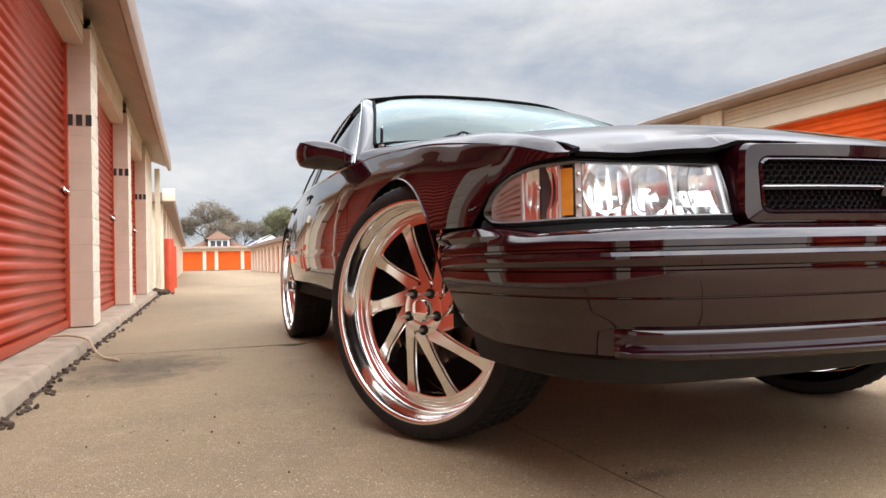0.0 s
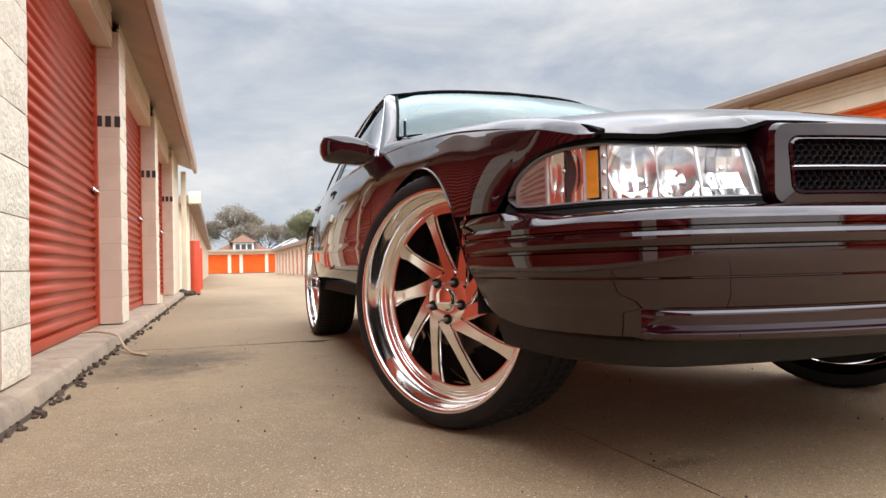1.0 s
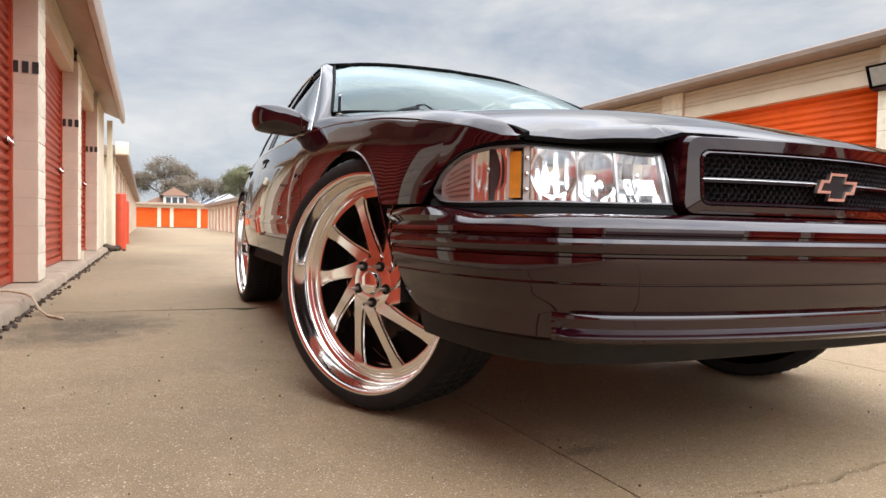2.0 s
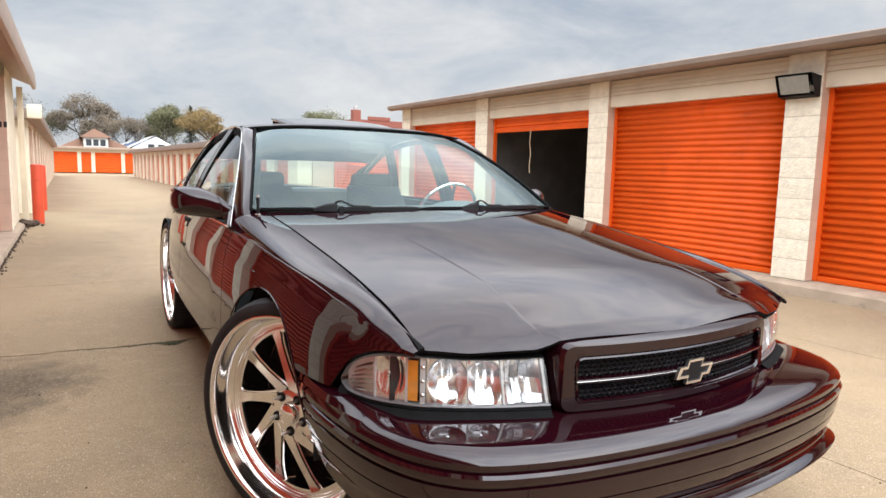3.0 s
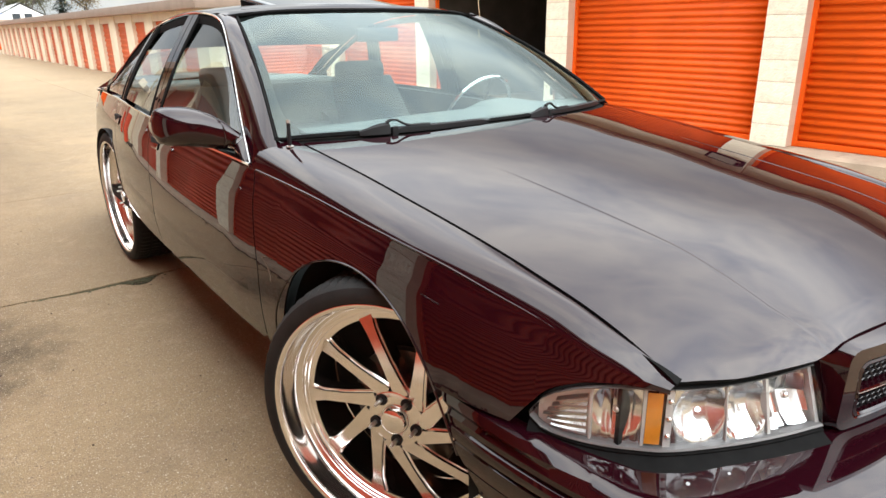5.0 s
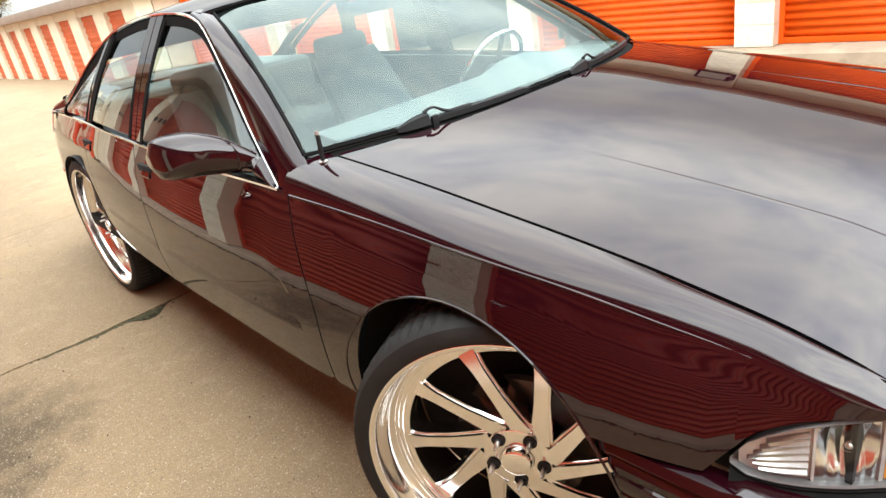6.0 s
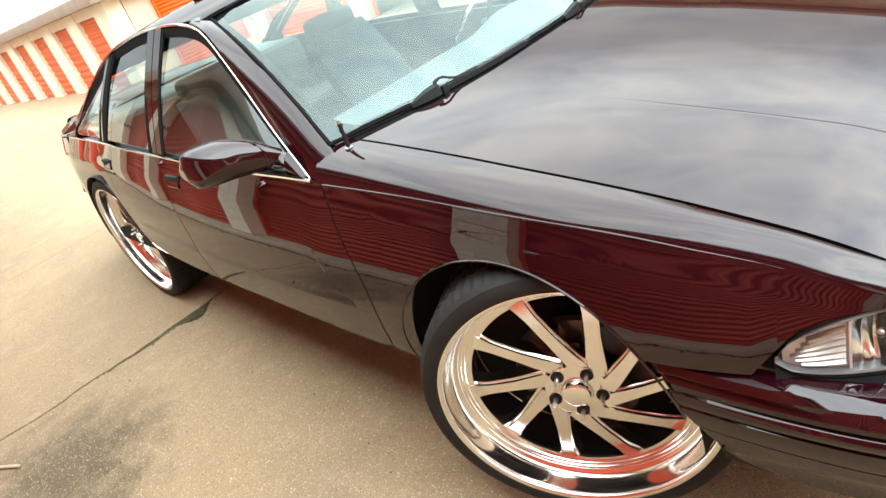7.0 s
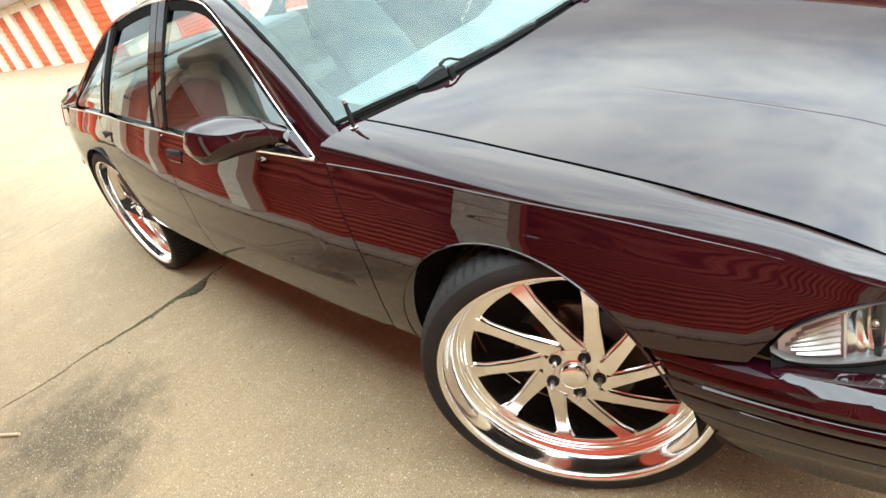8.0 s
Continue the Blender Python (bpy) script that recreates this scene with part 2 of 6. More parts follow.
BOLLARD = mat("bollard_red_paint", (0.62, 0.075, 0.03), 0.4, var=0.1, var_scale=5, bump=0.05, bump_scale=40, spots=((8.0, 0.62, 0.8, (0.35, 0.06, 0.03), 0.5),))
CREAM = mat("cream_paint", (0.72, 0.63, 0.48), 0.6, var=0.08, var_scale=3)
WHITE = mat("white_paint", (0.78, 0.76, 0.72), 0.5, var=0.05)
INK = mat("stencil_paint", (0.03, 0.022, 0.02), 0.8, var=0.2, var_scale=40)
ROPE = mat("pale_rope", (0.55, 0.42, 0.28), 0.9, var=0.2, var_scale=60, bump=0.6, bump_scale=300)
BROWNROOF = mat("brown_shingles", (0.17, 0.085, 0.05), 0.9, var=0.25, var_scale=6, bump=0.5, bump_scale=8)
BLUESIDE = mat("blue_siding", (0.16, 0.20, 0.30), 0.7, var=0.08)
BRICK = mat("red_brick", (0.30, 0.10, 0.07), 0.9, var=0.2, var_scale=6, bump=0.4, bump_scale=20)
WINGLASS = mat("dark_window_glass", (0.03, 0.04, 0.05), 0.08, var=0.1)
BARK = mat("grey_bark", (0.12, 0.10, 0.085), 0.95, var=0.3, var_scale=5)
LEAF_OLIVE = mat("spring_leaves_olive", (0.17, 0.165, 0.085), 0.8, var=0.35, var_scale=1.5)
LEAF_TAN = mat("tan_buds", (0.20, 0.16, 0.115), 0.8, var=0.35, var_scale=1.5)
LEAF_GOLD = mat("golden_leaves", (0.27, 0.185, 0.075), 0.8, var=0.35, var_scale=1.5)
NEEDLE = mat("dark_needles", (0.03, 0.05, 0.035), 0.85, var=0.3, var_scale=1.5)
GRIT = mat("leaf_litter", (0.07, 0.045, 0.03), 0.95, var=0.4, var_scale=50)
MOSS = mat("moss", (0.060, 0.058, 0.026), 0.95, var=0.4, var_scale=60, bump=0.8, bump_scale=120)
TAIL = mat("tail_lamp_plastic", (0.30, 0.01, 0.01), 0.12, var=0.05, coat=0.6)
LABEL = mat("clear_bottle_plastic", (0.62, 0.66, 0.70), 0.2, var=0.15, var_scale=40)


# ---- mesh helpers ----
def curve(points):
    """A smooth function through (t, value...) points: monotone-ish cubic, straight beyond the ends."""
    ts = [p[0] for p in points]
    vs = np.array([p[1:] for p in points], float)
    n = len(ts)
    slope = np.zeros_like(vs)
    for i in range(n):
        a, b = max(i - 1, 0), min(i + 1, n - 1)
        slope[i] = (vs[b] - vs[a]) / (ts[b] - ts[a])

    def at(t):
        t = min(max(t, ts[0]), ts[-1])
        i = max(k for k in range(n - 1) if ts[k] <= t or k == 0)
        hh = ts[i + 1] - ts[i]
        u = (t - ts[i]) / hh
        v = (2 * u**3 - 3 * u**2 + 1) * vs[i] + (u**3 - 2 * u**2 + u) * hh * slope[i] + (-2 * u**3 + 3 * u**2) * vs[i + 1] + (u**3 - u**2) * hh * slope[i + 1]
        return float(v[0]) if len(v) == 1 else tuple(float(c) for c in v)
    return at


def finish(name, bm, material, parent=None, label="", sharp=35, smooth=True, keep=False):
    me = bpy.data.meshes.new(name)
    if not keep:
        bmesh.ops.recalc_face_normals(bm, faces=bm.faces)
    bm.to_mesh(me)
    bm.free()
    for mm in (material if isinstance(material, (list, tuple)) else [material]):
        me.materials.append(mm)
    if smooth:
        me.polygons.foreach_set("use_smooth", [True] * len(me.polygons))
        me.set_sharp_from_angle(angle=radians(sharp))
    ob = new(name, me)
    if parent:
        ob.parent = parent
    if label:
        ob["label"] = label
    return ob


def part(name, bm, material, parent, label="", sharp=35, smooth=True, keep=False):
    """One mesh object under a thing or under a part."""
    return finish(name, bm, material, parent, label, sharp, smooth, keep)


def sheet(rows, material, name, parent, label="", thick=0.0, sharp=35, middle=(0, 1.6, 0.6)):
    """A surface through rows of points that looks away from middle, given a thickness towards its inner side."""
    bm = bmesh.new()
    grid(bm, rows)
    bmesh.ops.recalc_face_normals(bm, faces=bm.faces)
    bm.normal_update()
    mid = Vector(middle)
    if sum(f.calc_area() * f.normal.dot((f.calc_center_median() - mid).normalized()) for f in bm.faces) < 0:
        bmesh.ops.reverse_faces(bm, faces=bm.faces)
    if thick:
        bm.normal_update()
        outer, rims = list(bm.faces), [(e, e.link_faces[0]) for e in bm.edges if len(e.link_faces) == 1]
        inner = {v: bm.verts.new(v.co - v.normal * thick) for v in list(bm.verts)}
        back = 1 if material is PAINT else 0
        for f in outer:
            bm.faces.new([inner[v] for v in reversed(f.verts)]).material_index = back
        for e, f in rims:
            lp = next(q for q in f.loops if q.edge == e)
            a, b = lp.vert, lp.link_loop_next.vert
            bm.faces.new((b, a, inner[a], inner[b])).material_index = back
    mats = [material, GAP] if thick and material is PAINT else material
    ob = part(name, bm, mats, parent, label, sharp, keep=True)
    return ob


def grid(bm, rows, loop=False):
    vs = [[bm.verts.new(p) for p in r] for r in rows]
    for a, b in zip(vs, vs[1:]):
        m = len(a)
        for k in range(m if loop else m - 1):
            q = (a[k], a[(k + 1) % m], b[(k + 1) % m], b[k])
            if len(set(tuple(round(c, 6) for c in v.co) for v in q)) > 2:
                try:
                    bm.faces.new(q)
                except ValueError:
                    pass
    return vs


def box(bm, x0, x1, y0, y1, z0, z1, bevel=0.0, seg=2, m=None):
    r = bmesh.ops.create_cube(bm, size=1, matrix=Matrix.Translation(((x0 + x1) / 2, (y0 + y1) / 2, (z0 + z1) / 2)) @ Matrix.Diagonal((x1 - x0, y1 - y0, z1 - z0, 1)))
    vs = r["verts"]
    if bevel:
        es = list({e for v in vs for e in v.link_edges})
        out = bmesh.ops.bevel(bm, geom=es, offset=bevel, segments=seg, affect="EDGES", profile=0.6)
        vs = list({v for f in out["faces"] for v in f.verts} | {v for v in vs if v.is_valid})
    if m is not None:
        bmesh.ops.transform(bm, matrix=m, verts=vs)
    return vs


def boxed(*a, **k):
    bm = bmesh.new()
    box(bm, *a, **k)
    return bm


def tube(bm, pts, r, n=8, cap=True):
    """A round bar along points; r a number or one radius for each point."""
    pts = [Vector(p) for p in pts]
    rings = []
    for i, p in enumerate(pts):
        d = (pts[min(i + 1, len(pts) - 1)] - pts[max(i - 1, 0)]).normalized()
        a = d.orthogonal().normalized() if abs(d.z) > 0.95 else d.cross(Vector((0, 0, 1))).normalized()
        b = d.cross(a)
        rr = r[i] if isinstance(r, (list, tuple)) else r
        rings.append([p + rr * (math.cos(t) * a + math.sin(t) * b) for t in (2 * math.pi * k / n for k in range(n))])
    vs = grid(bm, rings, loop=True)
    if cap:
        bm.faces.new(vs[0]), bm.faces.new(vs[-1])


def lathe(bm, profile, n=64, wobble=None):
    """Turns (radius, x) points round the local x axis."""
    rows = []
    for k, (r, x) in enumerate(profile):
        rows.append([(x, (r + (wobble(k, j) if wobble else 0)) * math.cos(2 * math.pi * j / n), (r + (wobble(k, j) if wobble else 0)) * math.sin(2 * math.pi * j / n)) for j in range(n)])
    return grid(bm, rows, loop=True)


def empty(name, m=None):
    ob = new(name)
    ob.empty_display_size = 0.1
    if m is not None:
        ob.matrix_world = m
    return ob


# ---- ground and pavement ----
def make_ground():
    bm = bmesh.new()
    grid(bm, [[(x, y, -0.03) for x in (-900, -60, -10, 0, 10, 60, 900)] for y in (-900, -60, -10, 0, 20, 60, 120, 2000)])
    tagged(finish("ground", bm, DIRT, sharp=180), "dark compacted earth under the concrete lane", "ground", kind="structure")


def spaced_list(a, b, n):
    return [a + (b - a) * k / (n - 1) for k in range(n)]


def joint_wave(seed, amp):
    return lambda t: amp * (noise.noise((t * 0.9, seed, 0)) + 0.5 * noise.noise((t * 3.1, seed, 5)) + 0.28 * noise.noise((t * 11.0, seed, 9)))


def make_pavement():
    """Concrete slabs with worn, uneven joints between them."""
    root = tagged(empty("pavement"), "worn tan concrete lane of slabs with cracked joints", "pavement", kind="structure")
    ys = [-14.0, -9.4, -4.9, -0.90, 2.78, 5.42, 9.1, 12.8, 17.5, 22.5, 28, 34, 41, 49, 58, 69.5]
    xs = [-2.45, -0.54, 1.40, 3.4, 5.5]
    waves_y = [joint_wave(i, 0.012) for i in range(len(ys))]
    waves_y[4] = joint_wave(4.4, 0.075)
    waves_y[3] = joint_wave(3.3, 0.05)
    waves_x = [joint_wave(50 + i, 0.012) for i in range(len(xs))]
    gap_y = [0.004 + 0.005 * (i in (3, 4)) for i in range(len(ys))]
    spall = lambda i, x: (0.105 * math.exp(-(((x + 0.87) / 0.085) ** 2)) + 0.024 * math.exp(-(((x + 1.12) / 0.16) ** 2)) + 0.004 * noise.noise((x * 30, 2, 2))) if i == 4 else 0.0
    for j in range(len(ys) - 1):
        wide = [-2.45, 1.40, 5.5] if j not in (2, 3) else xs
        for i in range(len(wide) - 1):
            x0, x1, y0, y1 = wide[i], wide[i + 1], ys[j], ys[j + 1]
            wx0, wx1 = waves_x[xs.index(x0)], waves_x[xs.index(x1)]
            outer = lambda x: 0.0 if x in (-2.45, 5.5) else 1.0
            nseg = 64
            ring = []
            for k in range(nseg):
                t = k / nseg
                x = x0 + (x1 - x0) * t
                ring.append((x, y0 + waves_y[j](x) + gap_y[j] + 0.002 * noise.noise((x * 40, j, 1))))
            for k in range(nseg):
                y = y0 + (y1 - y0) * k / nseg
                ring.append((x1 + outer(x1) * (wx1(y) - 0.003), y + (waves_y[j](x1) * (1 - k / nseg) + waves_y[j + 1](x1) * k / nseg)))
            for k in range(nseg):
                x = x1 + (x0 - x1) * k / nseg
                ring.append((x, y1 + waves_y[j + 1](x) - gap_y[j + 1] - spall(j + 1, x) + 0.002 * noise.noise((x * 40, j, 7))))
            for k in range(nseg):
                y = y1 + (y0 - y1) * k / nseg
                ring.append((x0 + outer(x0) * (wx0(y) + 0.003), y + (waves_y[j](x0) * k / nseg + waves_y[j + 1](x0) * (1 - k / nseg))))
            bm = bmesh.new()
            lift = 0.0
            top = [bm.verts.new((x, y, lift)) for x, y in ring]
            bot = [bm.verts.new((x, y, -0.10)) for x, y in ring]
            bm.faces.new(top)
            for k in range(len(ring)):
                bm.faces.new((top[k], bot[k], bot[(k + 1) % len(ring)], top[(k + 1) % len(ring)]))
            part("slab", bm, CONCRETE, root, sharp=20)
    # plain concrete beyond both building lines
    for x0, x1, y0, y1 in ((-40, -2.45, 13.6, 69.5), (5.5, 60, 12.2, 69.5), (-40, 60, 69.5, 76), (-40, 60, -40, -14)):
        part("slab", boxed(x0, x1, y0, y1, -0.12, -0.004), CONCRETE, root)
    return root


def crack_fill(bm, pts, width, z=0.0015):
    """A flat, ragged strip of dirt along a line."""
    rows = [[], []]
    for k, (x, y) in enumerate(pts):
        a, b = pts[max(k - 1, 0)], pts[min(k + 1, len(pts) - 1)]
        d = Vector((b[0] - a[0], b[1] - a[1])).normalized()
        w = width * (0.45 + 1.1 * abs(noise.noise((x * 9, y * 9, 3))))
        rows[0].append((x - d.y * w, y + d.x * w, z))
        rows[1].append((x + d.y * w, y - d.x * w, z))
    grid(bm, rows)


def make_litter():
    """Dirt, grit and moss on the lane."""
    rnd = random.Random(4)
    bm = bmesh.new()
    for k in range(420):
        y = rnd.uniform(-1.5, 12.5)
        x = -2.225 + 0.0148 * y + abs(rnd.gauss(0, 0.035))
        r = rnd.uniform(0.004, 0.022) * (1.0 if y > 1 else 1.2)
        m = Matrix.Translation((x, y, r * 0.35)) @ Euler((rnd.random(), rnd.random(), rnd.random() * 6)).to_matrix().to_4x4() @ Matrix.Diagonal((1, rnd.uniform(0.5, 1), 0.5, 1))
        bmesh.ops.create_icosphere(bm, subdivisions=1, radius=r, matrix=m)
    pts = [(-2.215 + 0.0148 * y + 0.012 * noise.noise((y * 3, 1, 2)), y) for y in spaced_list(-3.0, 12.6, 420)]
    crack_fill(bm, pts, 0.022)
    tagged(finish("kerb_dirt", bm, GRIT), "dark dirt and leaf crumbs along the kerb", "debris", kind="stuff")
    bm = bmesh.new()
    for k in range(260):
        x, y = rnd.uniform(-2.0, 1.6), rnd.uniform(-1.9, 5)
        r = rnd.uniform(0.0015, 0.0045)
        m = Matrix.Translation((x, y, r * 0.4)) @ Euler((rnd.random(), rnd.random(), rnd.random() * 6)).to_matrix().to_4x4()
        bmesh.ops.create_icosphere(bm, subdivisions=1, radius=r, matrix=m)
    tagged(finish("grit", bm, GRIT), "scattered dark grit on the concrete", "debris", kind="stuff")
    bm = bmesh.new()
    for cx, cy, sx, sy in ((-1.08, 2.60, 0.14, 0.012), (-0.87, 2.66, 0.10, 0.055), (-1.3, 2.615, 0.16, 0.008), (-0.87, 2.6, 0.08, 0.07), (-0.9, 2.6, 0.14, 0.04), (-1.0, 2.6, 0.2, 0.02)):
        for k in range(60):
            r = rnd.uniform(0.004, 0.012)
            x = cx + rnd.gauss(0, sx * 0.5)
            bmesh.ops.create_icosphere(bm, subdivisions=1, radius=r, matrix=Matrix.Translation((x, 2.772 + joint_wave(4.4, 0.075)(x) - abs(rnd.gauss(0, sy * 0.8)), -0.002)) @ Matrix.Diagonal((1, 1, 0.35, 1)))
    tagged(finish("joint_moss", bm, MOSS), "low moss growing in a cracked joint", "moss", kind="stuff")


make_ground()
make_pavement()
make_litter()


# ---- storage buildings ----
COURSE = 0.2215


def block_mesh(seed, sx, sy):
    """A concrete block sx deep and sy wide, split face towards +x, smooth on its other sides."""
    rnd = random.Random(seed)
    bm = bmesh.new()
    ny, nz = 9, 5
    h = COURSE - 0.005
    rows = []
    for j in range(nz + 1):
        row = []
        for i in range(ny + 1):
            y, z = (i / ny - 0.5) * (sy - 0.006), (j / nz - 0.5) * h
            edge = min(i, ny - i, j, nz - j)
            out = (0.006 * noise.noise((y * 14, z * 14, seed * 7.3)) + 0.0035 * rnd.uniform(-1, 1) + 0.004) if edge else rnd.uniform(-0.002, 0.002)
            row.append((out, y, z))
        rows.append(row)
    vs = grid(bm, rows)
    for f in bm.faces:
        f.material_index = 1
    rim = [vs[0][i] for i in range(ny + 1)] + [vs[j][ny] for j in range(1, nz + 1)] + [vs[nz][i] for i in range(ny - 1, -1, -1)] + [vs[j][0] for j in range(nz - 1, 0, -1)]
    backs = [bm.verts.new((-sx, v.co.y, v.co.z)) for v in rim]
    for k in range(len(rim)):
        bm.faces.new((rim[k], backs[k], backs[(k + 1) % len(rim)], rim[(k + 1) % len(rim)]))
    bm.faces.new(backs)
    me = bpy.data.meshes.new("block")
    bmesh.ops.recalc_face_normals(bm, faces=bm.faces)
    bm.to_mesh(me)
    bm.free()
    me.materials.append(SMOOTH)
    me.materials.append(SPLIT)
    me.polygons.foreach_set("use_smooth", [True] * len(me.polygons))
    me.set_sharp_from_angle(angle=radians(50))
    return me


BLOCKS = [block_mesh(s, 0.235, 0.40) for s in range(6)]


def pillar(parent, m, courses, z0):
    """Stacked blocks with a mortar core behind the joints."""
    root = empty("pillar", m)
    root.parent = parent
    part("mortar_core", boxed(-0.23, -0.006, -0.195, 0.195, z0 + 0.002, z0 + courses * COURSE), MORTAR, root)
    for k in range(courses):
        b = new("block", BLOCKS[(k * 5 + int(m.translation.y * 3)) % 6])
        b.parent = root
        b.matrix_basis = Matrix.Translation((0, 0, z0 + (k + 0.5) * COURSE))
    return root


def curtain(bm, y0, y1, z0, z1, pitch=0.078, depth=0.018, face=1):
    """The corrugated curtain of a roll-up door, facing +x (face 1) in a local frame."""
    rows = []
    n = int((z1 - z0) / pitch)
    prof = ((0.0, 0.0), (0.30, 0.0), (0.42, 0.9), (0.5, 1.0), (0.80, 1.0), (0.90, 0.25))
    for k in range(n):
        for u, d in prof:
            z = z0 + (k + u) * (z1 - z0) / n
            rows.append([(depth * d * face, y, z) for y in (y0, y1)])
    rows.append([(0, y0, z1), (0, y1, z1)])
    grid(bm, rows)


def roll_up_door(width, height, material, label):
    """A closed roll-up door in its guides: origin at the bottom middle, facing +x."""
    root = empty("roll_up_door")
    bm = bmesh.new()
    curtain(bm, -width / 2, width / 2, 0.05, height)
    ob = part("curtain", bm, material, root, sharp=25)
    so = ob.modifiers.new("thickness", "SOLIDIFY")
    so.thickness, so.offset = 0.002, 0
    part("bottom_bar", boxed(-0.012, 0.028, -width / 2, width / 2, 0.0, 0.06, bevel=0.006), material, root)
    for s in (-1, 1):
        bm = bmesh.new()
        box(bm, -0.02, 0.035, s * (width / 2 - 0.02) - 0.025, s * (width / 2 - 0.02) + 0.025, 0, height)
        part("guide_rail", bm, material, root)
    tagged(root, label, "garage door", kind="structure")
    return root


def lock(parent, y, z):
    bm = bmesh.new()
    tube(bm, [(0.02, y, z), (0.055, y, z)], 0.035, 14)
    box(bm, 0.018, 0.03, y - 0.10, y + 0.06, z - 0.02, z + 0.02, bevel=0.004)
    tube(bm, [(0.03, y - 0.09, z), (0.06, y - 0.09, z - 0.03), (0.06, y - 0.06, z - 0.05)], 0.006, 6)
    part("disc_lock", bm, CHROME, parent, "round chrome padlock on its hasp")


def number_bars(parent, m):
    """Stencilled unit number, as plain bars."""
    for k in range(3):
        bm = bmesh.new()
        box(bm, -0.002, 0.002, -0.022 + (k - 1) * 0.068, 0.022 + (k - 1) * 0.068, -0.045, 0.045, m=m)
        part("stencil_bar", bm, INK, parent)


def siding(bm, x, y0, y1, z0, z1, lap=0.10):
    """Horizontal lapped boards facing +x."""
    n = max(1, round((z1 - z0) / lap))
    rows = []
    for k in range(n):
        a, b = z0 + (z1 - z0) * k / n, z0 + (z1 - z0) * (k + 1) / n
        rows += [[(x - 0.006, y0, a), (x - 0.006, y1, a)], [(x - 0.006, y0, a + 0.014), (x - 0.006, y1, a + 0.014)], [(x + 0.016, y0, a + 0.017), (x + 0.016, y1, a + 0.017)], [(x + 0.010, y0, b), (x + 0.010, y1, b)]]
    grid(bm, rows)


def make_left_building():
    """A row of storage units whose face looks to +x; local x 0 is the pillars' face."""
    root = tagged(empty("storage_building", pose(-2.315, 0, 0, 0, 0, -0.85)), "single-storey storage building with block pillars and red roll-up doors", "building", kind="structure")
    z0, pitch, first = 0.09, 3.15, -5.15
    posts = [first + k * pitch for k in range(6)]
    for y in posts:
        p = pillar(root, Matrix.Translation((0, y, 0)), 11, z0)
    for k, y in enumerate(posts[:-1]):
        door = roll_up_door(pitch - 0.40, 2.32, REDDOOR, "closed red corrugated roll-up door with horizontal ribs")
        door.matrix_world = root.matrix_world @ Matrix.Translation((-0.20, y + pitch / 2, z0))
        lock(door, pitch / 2 - 0.27, 1.10)
        bm = bmesh.new()
        siding(bm, -0.06, y + 0.2, y + pitch - 0.2, 2.41, 2.80, 0.13)
        part("lintel_panel", bm, SIDING, root, sharp=20)
        part("lintel_edge", boxed(-0.22, -0.05, y + 0.2, y + pitch - 0.2, 2.385, 2.41), SIDING, root)
    for y in (posts[1], posts[2], posts[3], posts[4], posts[5]):
        number_bars(root, Matrix.Translation((-0.085, y - 0.2, 1.77)) @ Matrix.Rotation(radians(-90), 4, "Z"))
    end = 12.55
    y0, y1 = posts[0] - 0.2, end
    part("back_wall", boxed(-6.0, -5.8, y0, y1, 0, 2.6), SMOOTH, root)
    part("end_wall", boxed(-5.8, -0.02, end - 0.2, end, 0, 2.75), CREAM, root)
    part("end_wall", boxed(-5.8, -0.24, y0 + 0.01, y0 + 0.2, 0, 2.75), CREAM, root)
    part("inner_wall", boxed(-0.6, -0.4, y0 + 0.2, end - 0.2, 0.0, 2.75), VOID, root)
    # sill and front wall past the last door
    part("front_wall", boxed(-0.2, -0.02, posts[-1] + 0.2, end - 0.2, z0, 2.75), CREAM, root)
    # roof with a deep sloped fascia
    bm = bmesh.new()
    prof = ((-6.2, 2.62), (-6.2, 2.75), (0.24, 2.93), (0.335, 2.84), (0.35, 2.61), (0.335, 2.545), (0.285, 2.54), (0.25, 2.62), (-0.2, 2.79), (-5.9, 2.62))
    cuts = [y0 - 0.25, *[y for y in posts[1:]], end + 0.15]
    grid(bm, [[(x, y, z) for x, z in prof] for y in cuts], loop=True)
    ends = sorted(bm.verts, key=lambda v: v.co.y)
    for grp in (ends[:len(prof)], ends[-len(prof):]):
        order = {tuple(round(c, 4) for c in v.co): v for v in grp}
        bm.faces.new([order[(round(x, 4), round(grp[0].co.y, 4), round(z, 4))] for x, z in prof])
    part("roof", bm, FASCIA, root, "tan sheet-metal roof with a deep bent fascia", sharp=30)
    # downpipe at the end
    bm = bmesh.new()
    box(bm, 0.03, 0.13, end - 0.02, end + 0.06, 0.02, 2.56, bevel=0.012)
    part("downpipe", bm, CREAM, root, "cream square downpipe")
    bm = bmesh.new()
    box(bm, -0.10, -0.04, end - 0.6, end - 0.54, 0.1, 2.6, bevel=0.01)
    part("conduit", bm, CREAM, root)
    # kerb with a worn lip
    bm = bmesh.new()
    rows = []
    for k in range(80):
        y = y0 + (end + 0.25 - y0) * k / 79
        w = 0.012 * noise.noise((y * 2.1, 3, 1)) + 0.006 * noise.noise((y * 9, 5, 1))
        rows.append([(-0.5, y, 0.085), (0.045 + w, y, 0.082), (0.072 + w, y, 0.072 + 0.3 * w), (0.085 + w, y, 0.05), (0.095 + w * 1.3, y, -0.05)])
    grid(bm, rows)
    part("kerb", bm, KERB, root, "worn concrete kerb with a dirty edge")
    return root


